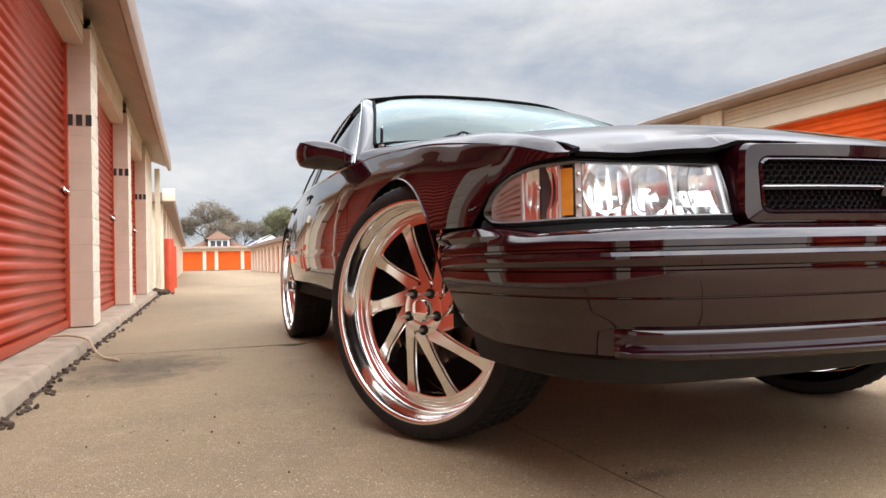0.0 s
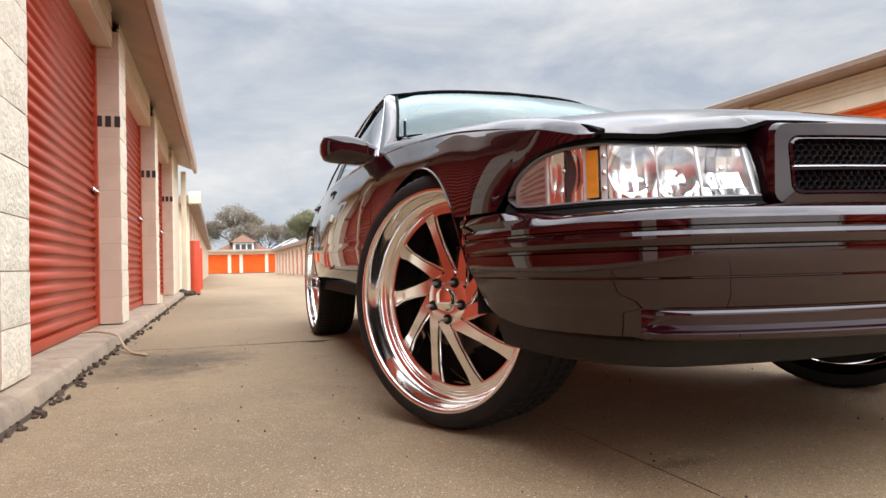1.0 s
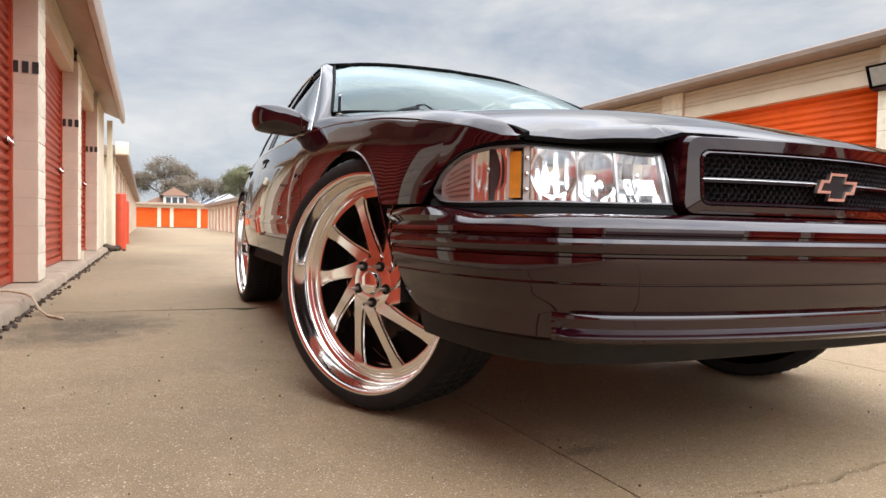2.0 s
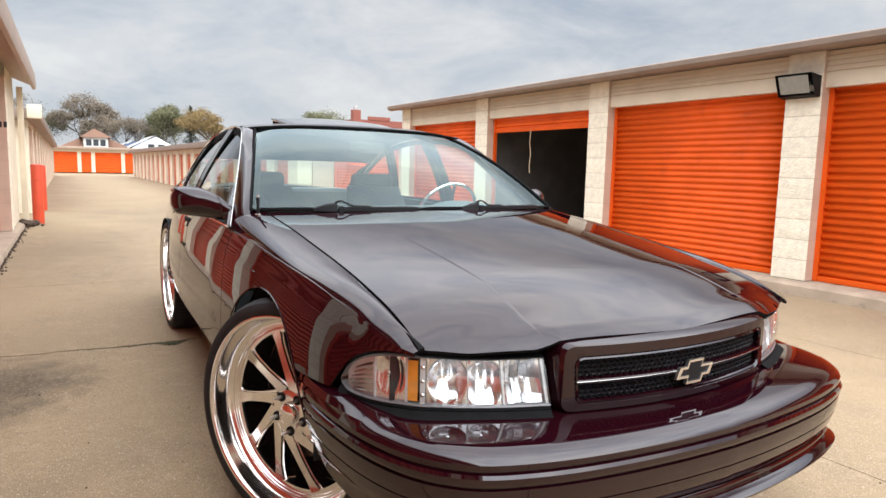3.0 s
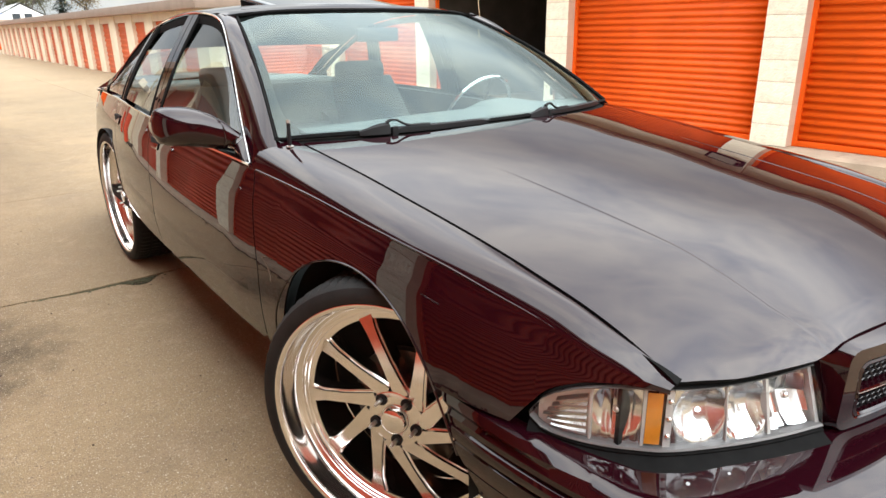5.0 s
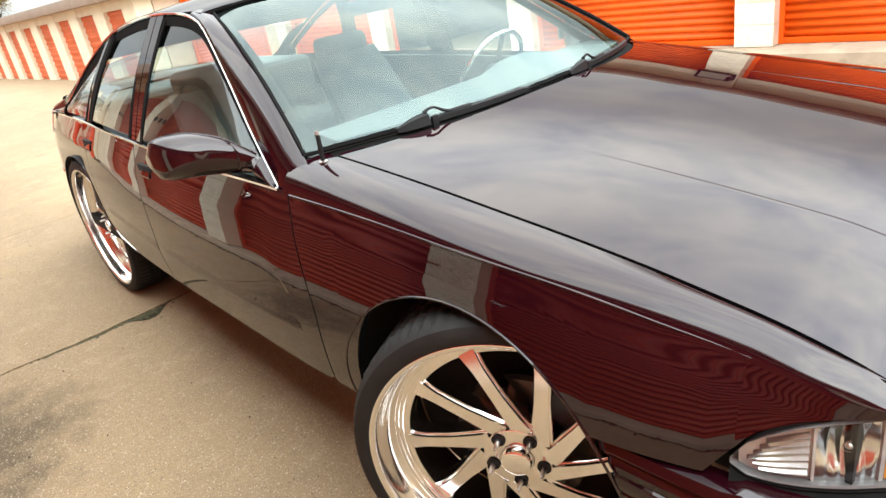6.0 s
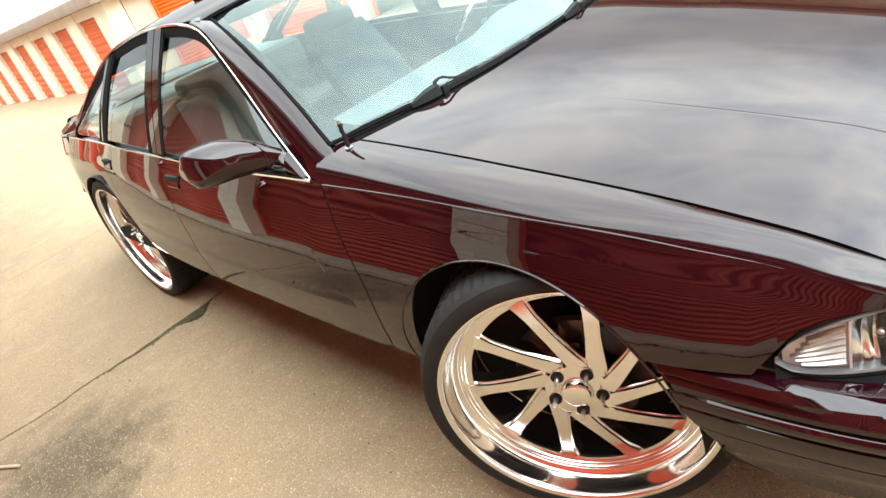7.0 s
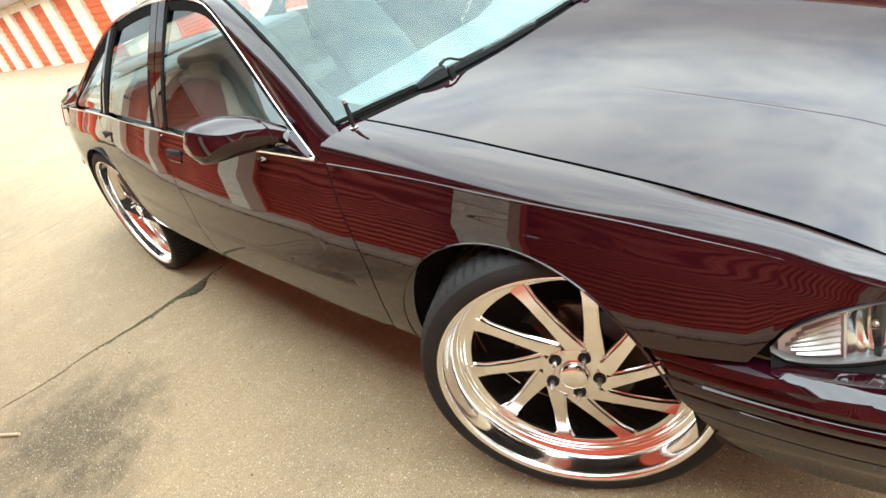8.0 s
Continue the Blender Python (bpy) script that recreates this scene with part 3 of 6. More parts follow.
def make_right_building():
    """The row across the lane; local +x faces the lane, so it is turned half round."""
    root = tagged(empty("storage_building", pose(5.42, 0, 0, 0, 0, 180)), "single-storey storage building with split-face pillars and orange roll-up doors", "building", kind="structure")
    z0, pitch = 0.13, 3.09
    posts = [2.13 + 3.09 * k for k in range(-4, 4)]
    for y in posts:
        pillar(root, Matrix.Translation((0, -y, 0)), 11, z0)
    for k, y in enumerate(posts[:-1]):
        mid = y + pitch / 2
        if k == 5:
            # half-raised: only the last slats hang below the lintel
            door = empty("roll_up_door")
            bm = bmesh.new()
            curtain(bm, -1.33, 1.33, 1.86, 2.09)
            part("curtain", bm, ORANGE, door, sharp=25)
            part("bottom_bar", boxed(-0.012, 0.028, -1.33, 1.33, 1.80, 1.86, bevel=0.006), ORANGE, door)
            bm = bmesh.new()
            tube(bm, [(0.03, -0.22, 1.82), (0.035, -0.23, 1.6), (0.03, -0.20, 1.4), (0.035, -0.22, 1.22), (0.03, -0.21, 1.08)], 0.009, 6)
            part("pull_rope", bm, ROPE, door, "pale hanging pull rope")
            for s in (-1, 1):
                part("guide_rail", boxed(-0.02, 0.035, s * 1.31 - 0.02, s * 1.31 + 0.02, 0, 2.1), ORANGE, door)
            tagged(door, "orange roll-up door raised, dark unit open behind", "garage door", kind="structure")
        else:
            door = roll_up_door(pitch - 0.40, 2.09, ORANGE, "closed bright orange corrugated roll-up door")
        door.matrix_world = root.matrix_world @ Matrix.Translation((-0.17, -mid, z0))
        bm = bmesh.new()
        siding(bm, -0.05, -(y + pitch - 0.2), -(y + 0.2), 2.34, 2.56, 0.055)
        box(bm, -0.12, -0.042, -(y + pitch - 0.2), -(y + 0.2), 2.22, 2.34)
        part("lintel_panel", bm, SIDING, root, sharp=20)
        part("lintel_edge", boxed(-0.20, -0.045, -(y + pitch - 0.2), -(y + 0.2), 2.19, 2.22), SIDING, root)
    y0, y1 = posts[0] - 0.2, posts[-1] + 0.2
    part("back_wall", boxed(-6.0, -5.8, -y1, -y0, 0, 2.6), SMOOTH, root)
    part("end_wall", boxed(-5.8, -0.24, -y1, -y1 + 0.2, 0, 2.65), SMOOTH, root)
    part("end_wall", boxed(-5.8, -0.24, -y0 - 0.2, -y0, 0, 2.65), SMOOTH, root)
    # partitions and ceiling are coloured dark for the shade inside the units
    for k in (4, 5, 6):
        part("partition_wall", boxed(-5.8, -0.24, -posts[k] - 0.05, -posts[k] + 0.05, z0, 2.65), UNIT_SHADE, root)
    part("floor_slab", boxed(-5.8, -0.1, -y1, -y0, 0.0, 0.12), KERB, root)
    part("ceiling_board", boxed(-5.8, -0.02, -y1 + 0.2, -y0 - 0.2, 2.60, 2.62), UNIT_SHADE, root)
    bm = bmesh.new()
    prof = ((-6.2, 2.55), (-6.2, 2.66), (0.24, 2.655), (0.30, 2.645), (0.315, 2.63), (0.31, 2.575), (0.28, 2.545), (0.20, 2.535), (0.14, 2.56), (-0.05, 2.57))
    grid(bm, [[(x, y, z) for x, z in prof] for y in (-y1 - 0.15, -y0 + 0.15)], loop=True)
    part("roof", bm, GUTTER, root, "low roof with a brown metal gutter edge", sharp=30)
    bm = bmesh.new()
    rows = []
    for k in range(60):
        y = -y1 - 0.2 + (y1 - y0 + 0.4) * k / 59
        w = 0.01 * noise.noise((y * 2.1, 13, 1))
        rows.append([(-0.3, y, 0.128), (0.20 + w, y, 0.122), (0.235 + w, y, 0.10), (0.25 + w, y, -0.05)])
    grid(bm, rows)
    part("kerb", bm, KERB, root, "concrete kerb in front of the units")
    # wall lamp on the pillar
    lampm = root.matrix_world @ Matrix.Translation((0.0, -2.15, 2.21))
    fl = empty("flood_light", lampm)
    bm = bmesh.new()
    hous = [[(0.005, -0.20, 0.10), (0.005, 0.20, 0.10), (0.005, 0.20, -0.12), (0.005, -0.20, -0.12)], [(0.20, -0.20, 0.12), (0.20, 0.20, 0.12), (0.11, 0.20, -0.10), (0.11, -0.20, -0.10)]]
    vs = grid(bm, hous, loop=True)
    bm.faces.new(vs[0])
    part("housing", bm, PLASTIC, fl, "dark bronze lamp housing", sharp=20)
    bm = bmesh.new()
    q = [Vector(v) for v in hous[1]]
    c = sum(q, Vector()) / 4
    vs = [bm.verts.new(c + (v - c) * 0.80 + Vector((0.004, 0, 0))) for v in q]
    bm.faces.new(vs)
    bm.normal_update()
    bmesh.ops.solidify(bm, geom=bm.faces[:], thickness=0.006)
    part("diffuser", bm, mat("frosted_lamp_glass", (0.27, 0.26, 0.23), 0.25, var=0.1, var_scale=20), fl, "frosted lamp glass")
    tagged(fl, "unlit wall-mounted flood light in a dark housing", "wall lamp")
    return root


def simple_row(name, label, m, length, pitch, height, doormat, roofmat, pier=0.45, rec=0.12, door_h=2.05, roof_over=0.35, spots=None):
    """A far row of units: piers, recessed doors with ribs, lintel and roof. Local +x is the face, y runs along it."""
    root = tagged(empty(name, m), label, "building", kind="structure")
    spots = spots or [k * pitch for k in range(int(length / pitch) + 1)]
    for k, y in enumerate(spots):
        part("pier", boxed(-0.4, 0, y - pier / 2, y + pier / 2, 0, height - 0.12, bevel=0.01, seg=1), CREAM, root)
        if k < len(spots) - 1:
            y0, y1 = y + pier / 2, spots[k + 1] - pier / 2
            bm = bmesh.new()
            curtain(bm, y0, y1, 0.0, door_h, pitch=0.16, depth=0.02)
            d = part("roll_up_door", bm, doormat, root, sharp=25)
            d.location.x = -rec
            part("lintel", boxed(-0.3, -0.03, y0, y1, door_h, height - 0.12), SIDING, root)
    part("wall", boxed(-6, -0.42, spots[0] - pier / 2, spots[-1] + pier / 2, 0, height - 0.12), SMOOTH, root)
    part("roof", boxed(-6.3, roof_over, spots[0] - pier / 2 - 0.3, spots[-1] + pier / 2 + 0.3, height - 0.12, height + 0.12, bevel=0.02), roofmat, root)
    return root


make_left_building()
make_right_building()
far_left = simple_row("storage_building", "farther storage row in cream with small red doors", pose(-2.03, 15.7, 0, 0, 0, -0.55), 40, 2.6, 2.24, REDDOOR, GUTTER, roof_over=0.26)
part("gutter_end", boxed(0.02, 0.30, -0.78, -0.53, 2.13, 2.42, bevel=0.01), CREAM, far_left, "cream boxed gutter end")
simple_row("storage_building", "long cream storage row with narrow orange doors", pose(3.72, 54.6, 0, 0, 0, 180.3), 40.0, 2.08, 1.98, FADED, GUTTER, pier=0.8, door_h=1.64, roof_over=0.3)
simple_row("storage_building", "storage row with wide orange doors across the lane's end", pose(0, 68.2, 0.08, 0, 0, -90), 33, 3.0, 2.28, ORANGE, FASCIA, pier=0.33, door_h=1.9, roof_over=0.5, spots=[-10.0, -7.2, -6.0, -3.3, -2.15, 0.38, 1.53, 4.08, 5.25, 7.8, 8.95, 11.5, 14.0])

side_door = roll_up_door(1.9, 2.0, ORANGE, "closed orange roll-up door in the row's end wall")
side_door.matrix_world = pose(5.90, 14.63, 0, 0, 0, -90)


def bollard(x, y, h, r):
    root = empty("bollard", pose(x, y, 0))
    bm = bmesh.new()
    tube(bm, [(0, 0, -0.02), (0, 0, h - 0.04), (0, 0, h - 0.015), (0, 0, h)], [r, r, r * 0.93, r * 0.6], 20)
    part("post", bm, BOLLARD, root)
    tagged(root, "thick red-painted steel bollard by the kerb", "bollard", "bollards at the corner")


bollard(-1.85, 12.84, 1.15, 0.10)
bollard(-1.84, 16.6, 1.10, 0.10)


def house(name, label, m, w, d, hwall, hroof, wallmat, roofmat, hip=True, dormer=False):
    root = tagged(empty(name, m), label, "house", kind="structure")
    part("wall", boxed(-w / 2, w / 2, 0, d, 0, hwall), wallmat, root)
    bm = bmesh.new()
    o = 0.4
    if hip:
        base = [(-w / 2 - o, -o, hwall), (w / 2 + o, -o, hwall), (w / 2 + o, d + o, hwall), (-w / 2 - o, d + o, hwall)]
        ridge = [(-w * 0.12, d / 2, hwall + hroof), (w * 0.12, d / 2, hwall + hroof)]
        v = [bm.verts.new(p) for p in base + ridge]
        for q in ((0, 1, 5, 4), (1, 2, 5), (2, 3, 4, 5), (3, 0, 4), (0, 1, 2, 3)):
            bm.faces.new([v[i] for i in q])
    else:
        v = [bm.verts.new(p) for p in ((-w / 2 - o, -o, hwall), (w / 2 + o, -o, hwall), (0, -o, hwall + hroof), (-w / 2 - o, d + o, hwall), (w / 2 + o, d + o, hwall), (0, d + o, hwall + hroof))]
        for q in ((0, 1, 4, 3), (1, 2, 5, 4), (2, 0, 3, 5)):
            bm.faces.new([v[i] for i in q])
        g = bmesh.new()
        tri = ((-w / 2 - 0.1, hwall - 0.3), (w / 2 + 0.1, hwall - 0.3), (w / 2 + 0.1, hwall), (0, hwall + hroof - 0.16), (-w / 2 - 0.1, hwall))
        ends = [[g.verts.new((x, yy, z)) for x, z in tri] for yy in (-o - 0.04, -o + 0.2)]
        g.faces.new(ends[0]), g.faces.new(ends[1])
        for k in range(5):
            g.faces.new((ends[0][k], ends[0][k - 1], ends[1][k - 1], ends[1][k]))
        part("gable", g, wallmat, root)
    part("roof", bm, roofmat, root, sharp=10)
    z = hwall + hroof * 0.42
    if dormer:
        part("dormer", boxed(-1.3, 1.3, d * 0.10, d * 0.5, hwall + 0.5, hwall + 1.75), WHITE, root)
        bm = bmesh.new()
        v = [bm.verts.new(p) for p in ((-1.7, d * 0.06, hwall + 1.75), (1.7, d * 0.06, hwall + 1.75), (1.7, d * 0.6, hwall + 1.75), (-1.7, d * 0.6, hwall + 1.75), (0, d * 0.35, hwall + 2.9))]
        for q in ((0, 1, 4), (1, 2, 4), (2, 3, 4), (3, 0, 4), (0, 1, 2, 3)):
            bm.faces.new([v[i] for i in q])
        part("dormer_roof", bm, roofmat, root, sharp=10)
        for s in (-0.75, 0, 0.75):
            part("window", boxed(s - 0.28, s + 0.28, d * 0.10 - 0.03, d * 0.10 + 0.02, hwall + 0.75, hwall + 1.5), WINGLASS, root)
    elif not hip:
        for s in (-0.55, 0.55):
            part("window", boxed(s - 0.35, s + 0.35, -o - 0.08, -o - 0.02, hwall + 0.15, hwall + 0.85), WINGLASS, root)
    return root


house("house", "house with a brown hipped roof and white dormer", pose(2.7, 86, 0), 9.0, 9, 2.2, 2.0, CREAM, BROWNROOF, True, True)
house("house", "blue-grey gabled house behind the storage rows", pose(8.2, 100, 0), 7.5, 9, 2.5, 1.7, BLUESIDE, WHITE, False)
house("house", "white gabled house behind the storage rows", pose(8.95, 84, 0), 6.4, 9, 2.45, 1.95, WHITE, ROOFING, False)


def brick_house():
    root = tagged(empty("house", pose(48, 104, 0)), "red brick house with a stepped parapet and chimney", "house", kind="structure")
    part("wall", boxed(-5.0, 9.0, 0, 9, 0, 9.4), BRICK, root)
    part("parapet", boxed(-2.2, 2.0, -0.1, 0.3, 9.4, 10.0), BRICK, root)
    part("chimney", boxed(-5.0, -3.6, 0, 1.2, 9.4, 11.0), BRICK, root)
    part("chimney_pot", boxed(-4.6, -4.1, 0.4, 0.9, 11.0, 11.7), ROOFING, root)


brick_house()


# ---- trees ----
def tree(m, height, spread, seed, leafmat, leaves, label, levels=5):
    """Tapered trunk and forking limbs, then a loose crown of many small leaves at the twigs."""
    rnd = random.Random(seed)
    root = empty("tree", m)
    wood = bmesh.new()
    tips = []

    def limb(p, d, length, r, level):
        q = p + d * length * 0.5 + Vector((rnd.gauss(0, 0.05), rnd.gauss(0, 0.05), 0)) * length
        e = q + (d + Vector((rnd.gauss(0, 0.15), rnd.gauss(0, 0.15), 0.08))).normalized() * length * 0.5
        tube(wood, [p, q, e], [r, r * 0.8, r * 0.62], 5 if level < 2 else 3, cap=False)
        if level >= 2:
            tips.append((q, length))
        if level == levels:
            tips.append((e, length))
            return
        for k in range(3 if level < 3 else 2):
            a = rnd.uniform(0, 6.283)
            tilt = rnd.uniform(0.35, 0.85) * spread
            side = Vector((math.cos(a), math.sin(a), 0))
            nd = (d * math.cos(tilt) + side * math.sin(tilt) + Vector((0, 0, 0.12))).normalized()
            limb(e, nd, length * rnd.uniform(0.62, 0.82), r * 0.6, level + 1)
    limb(Vector((0, 0, 0)), Vector((0, 0, 1)), height * 0.27, height * 0.022, 0)
    part("trunk", wood, BARK, root, "bare grey trunk and forking limbs")
    bm = bmesh.new()
    size = height * 0.0078
    for k in range(2 * leaves):
        p, ln = rnd.choice(tips)
        c = p + Vector((rnd.gauss(0, 1), rnd.gauss(0, 1), rnd.gauss(0, 0.8))) * ln * 0.75
        r = Euler((rnd.uniform(0, 6), rnd.uniform(0, 6), rnd.uniform(0, 6))).to_matrix()
        s = size * rnd.uniform(0.5, 1.3)
        vs = [bm.verts.new(c + r @ Vector(v) * s) for v in ((-0.5, -1, 0), (0.5, -0.6, 0.15), (0.55, 0.7, 0), (-0.3, 1, -0.15))]
        bm.faces.new(vs)
    part("crown", bm, leafmat, root, smooth=False)
    return tagged(root, label, "tree")


def conifer(m, height, label):
    rnd = random.Random(12)
    root = empty("tree", m)
    bm = bmesh.new()
    tube(bm, [(0, 0, 0), (0, 0, height * 0.6), (0, 0, height)], [height * 0.02, height * 0.012, 0.02], 6)
    part("trunk", bm, BARK, root)
    bm = bmesh.new()
    for k in range(2600):
        u = rnd.random() ** 0.7
        z = height * (0.08 + 0.92 * (1 - u))
        rad = height * 0.23 * u * (0.75 + 0.35 * math.sin(z * 4.0)) * rnd.uniform(0.5, 1)
        a = rnd.uniform(0, 6.283)
        c = Vector((rad * math.cos(a), rad * math.sin(a), z - rad * 0.25))
        d = Vector((math.cos(a), math.sin(a), -0.35)) * height * 0.03
        s = Vector((-math.sin(a), math.cos(a), 0)) * height * 0.011
        vs = [bm.verts.new(v) for v in (c - s, c + s, c + d + s * 0.3, c + d - s * 0.3)]
        bm.faces.new(vs)
    part("crown", bm, NEEDLE, root, smooth=False)
    return tagged(root, label, "tree")


tree(pose(2.4, 112, 0), 12.0, 1.2, 1, LEAF_TAN, 11000, "tall bare-branched tree just coming into tan bud", 6)
tree(pose(-3.2, 116, 0), 9.0, 1.1, 2, LEAF_OLIVE, 7000, "leafing tree behind the storage rows", 6)
tree(pose(8.0, 118, 0), 9.8, 0.9, 3, LEAF_TAN, 2200, "thin bare tree beyond the houses", 6)
tree(pose(10.6, 121, 0), 9.6, 0.9, 13, LEAF_TAN, 2600, "thin bare tree beyond the houses", 6)
tree(pose(13.4, 114, 0), 11.6, 1.05, 4, LEAF_OLIVE, 14000, "broad tree with olive spring leaves", 6)
tree(pose(21.0, 112, 0), 11.0, 1.05, 5, LEAF_GOLD, 13000, "round tree with golden-brown leaves", 6)
conifer(pose(17.4, 110, 0), 10.4, "dark green spruce behind the storage rows")
tree(pose(6.2, 126, 0), 9.6, 1.1, 17, LEAF_TAN, 8000, "bare tree in the row beyond the houses", 6)
tree(pose(17.5, 126, 0), 10.0, 1.1, 18, LEAF_OLIVE, 9000, "leafing tree in the row beyond the houses", 6)
tree(pose(40, 112, 0), 12.2, 1.0, 7, LEAF_OLIVE, 9000, "leafing tree behind the roofs", 6)
tree(pose(46, 124, 0), 13, 1.0, 8, LEAF_OLIVE, 6000, "leafing tree behind the roofs", 6)
tree(pose(-9, 112, 0), 11.5, 1.0, 9, LEAF_TAN, 5000, "bare tree behind the storage row", 6)


# ---- small things along the kerb ----
def small_things():
    bm = bmesh.new()
    tube(bm, [(-2.40, 3.15, 0.11), (-2.30, 3.12, 0.115), (-2.20, 3.02, 0.105), (-2.14, 2.85, 0.10), (-2.08, 2.72, 0.03), (-2.03, 2.62, 0.010), (-1.99, 2.55, 0.009), (-1.93, 2.45, 0.008)], 0.008, 7)
    rope = finish("rope", bm, ROPE)
    tagged(rope, "pale rope lying over the kerb from the door", "rope")
    root = empty("plastic_bottle", pose(-2.19, 10.55, 0.085, 0, 0, 20))
    bm = bmesh.new()
    tube(bm, [(0, 0, 0), (0, 0, 0.01), (0, 0, 0.16), (0, 0, 0.20), (0, 0, 0.22)], [0.028, 0.034, 0.034, 0.014, 0.013], 14)
    part("body", bm, LABEL, root)
    bm = bmesh.new()
    tube(bm, [(0, 0, 0.22), (0, 0, 0.24)], 0.015, 12)
    part("cap", bm, WHITE, root)
    tagged(root, "small clear plastic bottle standing by a pillar", "bottle")
    cup = empty("paper_cup", pose(-2.20, 7.55, 0.085))
    bm = bmesh.new()
    tube(bm, [(0, 0, 0), (0, 0, 0.10), (0, 0, 0.11)], [0.03, 0.04, 0.042], 16)
    part("cup", bm, CREAM, cup)
    tagged(cup, "pale paper cup standing by a pillar", "cup")
    rnd = random.Random(9)
    bm = bmesh.new()
    for k in range(60):
        r = rnd.uniform(0.03, 0.07)
        bmesh.ops.create_icosphere(bm, subdivisions=1, radius=r, matrix=Matrix.Translation((-2.0 + rnd.gauss(0, 0.08), 12.25 + rnd.gauss(0, 0.12), r * 0.6 + abs(rnd.gauss(0, 0.03)))) @ Matrix.Diagonal((1, 1, 0.7, 1)))
    tagged(finish("leaf_pile", bm, GRIT), "dark heap of wet leaves by the downpipe", "debris", kind="stuff")


small_things()


# ---- the car: nose towards -y, its right side towards -x ----
car = tagged(empty("sedan_car", pose(0, 0, 0)), "dark cherry four-door sedan on oversized chrome wheels, headlights on", "car")
HALF = curve([(-0.67, 0.775), (-0.62, 0.800), (-0.57, 0.828), (-0.51, 0.858), (-0.445, 0.880), (-0.36, 0.904), (-0.262, 0.923), (0.0, 0.950), (0.3, 0.962), (0.74, 0.970), (1.5, 0.975), (2.0, 0.964), (2.4, 0.942), (2.75, 0.914), (2.98, 0.896), (3.4, 0.860), (3.6, 0.836), (3.95, 0.760), (4.1, 0.69), (4.17, 0.62)])
NOSE = curve([(-0.67, 0.02), (-0.55, 0.25), (-0.40, 0.80), (-0.2, 1.0), (0.0, 1.0), (4.3, 1.0)])
INSET = curve([(0.34, 0.085), (0.39, 0.045), (0.44, 0.022), (0.52, 0.006), (0.59, 0.0), (0.66, 0.002), (0.75, 0.012), (0.85, 0.035), (0.90, 0.056), (0.93, 0.069), (0.96, 0.083), (1.0, 0.104), (1.06, 0.136)])
SHOULDER = curve([(-0.67, 0.793), (-0.60, 0.803), (-0.47, 0.840), (-0.28, 0.876), (-0.1, 0.904), (0.0, 0.916), (0.16, 0.931), (0.42, 0.954), (0.76, 0.970), (1.5, 0.985), (2.5, 1.0), (3.2, 1.0), (4.2, 0.985)])
BELT = curve([(0.6, 0.966), (0.7, 0.972), (0.85, 0.981), (1.3, 0.988), (1.84, 1.006), (2.4, 1.018), (2.86, 1.021), (3.3, 1.014), (3.6, 1.010), (4.2, 1.0)])
SEAM = curve([(-0.66, 0.762, 0.796), (-0.63, 0.761, 0.810), (-0.55, 0.759, 0.841), (-0.45, 0.757, 0.870), (-0.33, 0.755, 0.895), (-0.2, 0.753, 0.919), (-0.04, 0.752, 0.944), (0.13, 0.752, 0.968), (0.34, 0.753, 0.998), (0.6, 0.758, 1.032), (0.78, 0.762, 1.052)])
RAIL = curve([(0.80, 0.880, 0.976), (0.99, 0.819, 1.098), (1.15, 0.764, 1.222), (1.28, 0.722, 1.322), (1.37, 0.695, 1.389), (1.45, 0.677, 1.424), (1.60, 0.658, 1.450), (1.80, 0.647, 1.461), (2.0, 0.643, 1.458), (2.2, 0.644, 1.441), (2.4, 0.652, 1.411), (2.6, 0.668, 1.356), (2.85, 0.693, 1.262), (3.1, 0.718, 1.152), (3.3, 0.745, 1.058), (3.45, 0.765, 1.030), (3.55, 0.780, 1.022)])
FRONT_ARCH, REAR_ARCH = (0.152, 0.412, 0.416), (2.955, 0.415, 0.405)
ROCKER = curve([(0.5, 0.425), (0.66, 0.428), (1.0, 0.440), (1.4, 0.455), (2.0, 0.455), (2.6, 0.45)])
# the doors' shut lines lean and bow: height, place along the body
CUT_FRONT = curve([(0.40, 0.668), (0.46, 0.656), (0.54, 0.642), (0.62, 0.638), (0.70, 0.646), (0.80, 0.678), (0.89, 0.712), (0.96, 0.744), (1.01, 0.772)])
CUT_MID = curve([(0.40, 1.742), (0.52, 1.752), (0.60, 1.762), (0.70, 1.774), (0.83, 1.824), (0.97, 1.872), (1.02, 1.890)])
CUT_REAR = curve([(0.40, 2.44), (0.50, 2.47), (0.60, 2.52), (0.70, 2.57), (0.80, 2.635), (0.90, 2.690), (1.0, 2.745), (1.04, 2.765)])

LAMPX = curve([(0.0, 0.444, -0.790), (0.25, 0.550, -0.752), (0.5, 0.652, -0.704), (0.72, 0.748, -0.645), (0.80, 0.785, -0.604), (0.88, 0.821, -0.555), (0.95, 0.853, -0.494), (1.0, 0.875, -0.426)])
LAMP_T = curve([(0.0, 0.765), (0.5, 0.770), (0.72, 0.777), (0.78, 0.777), (0.86, 0.773), (0.93, 0.758), (0.97, 0.733), (0.99, 0.706), (1.0, 0.682)])
LAMP_B = curve([(0.0, 0.648), (0.5, 0.648), (0.72, 0.648), (0.88, 0.646), (0.95, 0.647), (0.985, 0.653), (1.0, 0.670)])


def lamp_top(y):
    """Height of the lamp's upper edge at y on its wrapped end."""
    best = min((abs(LAMPX(k / 200)[1] - y), k / 200) for k in range(90, 201))
    return LAMP_T(best[1])


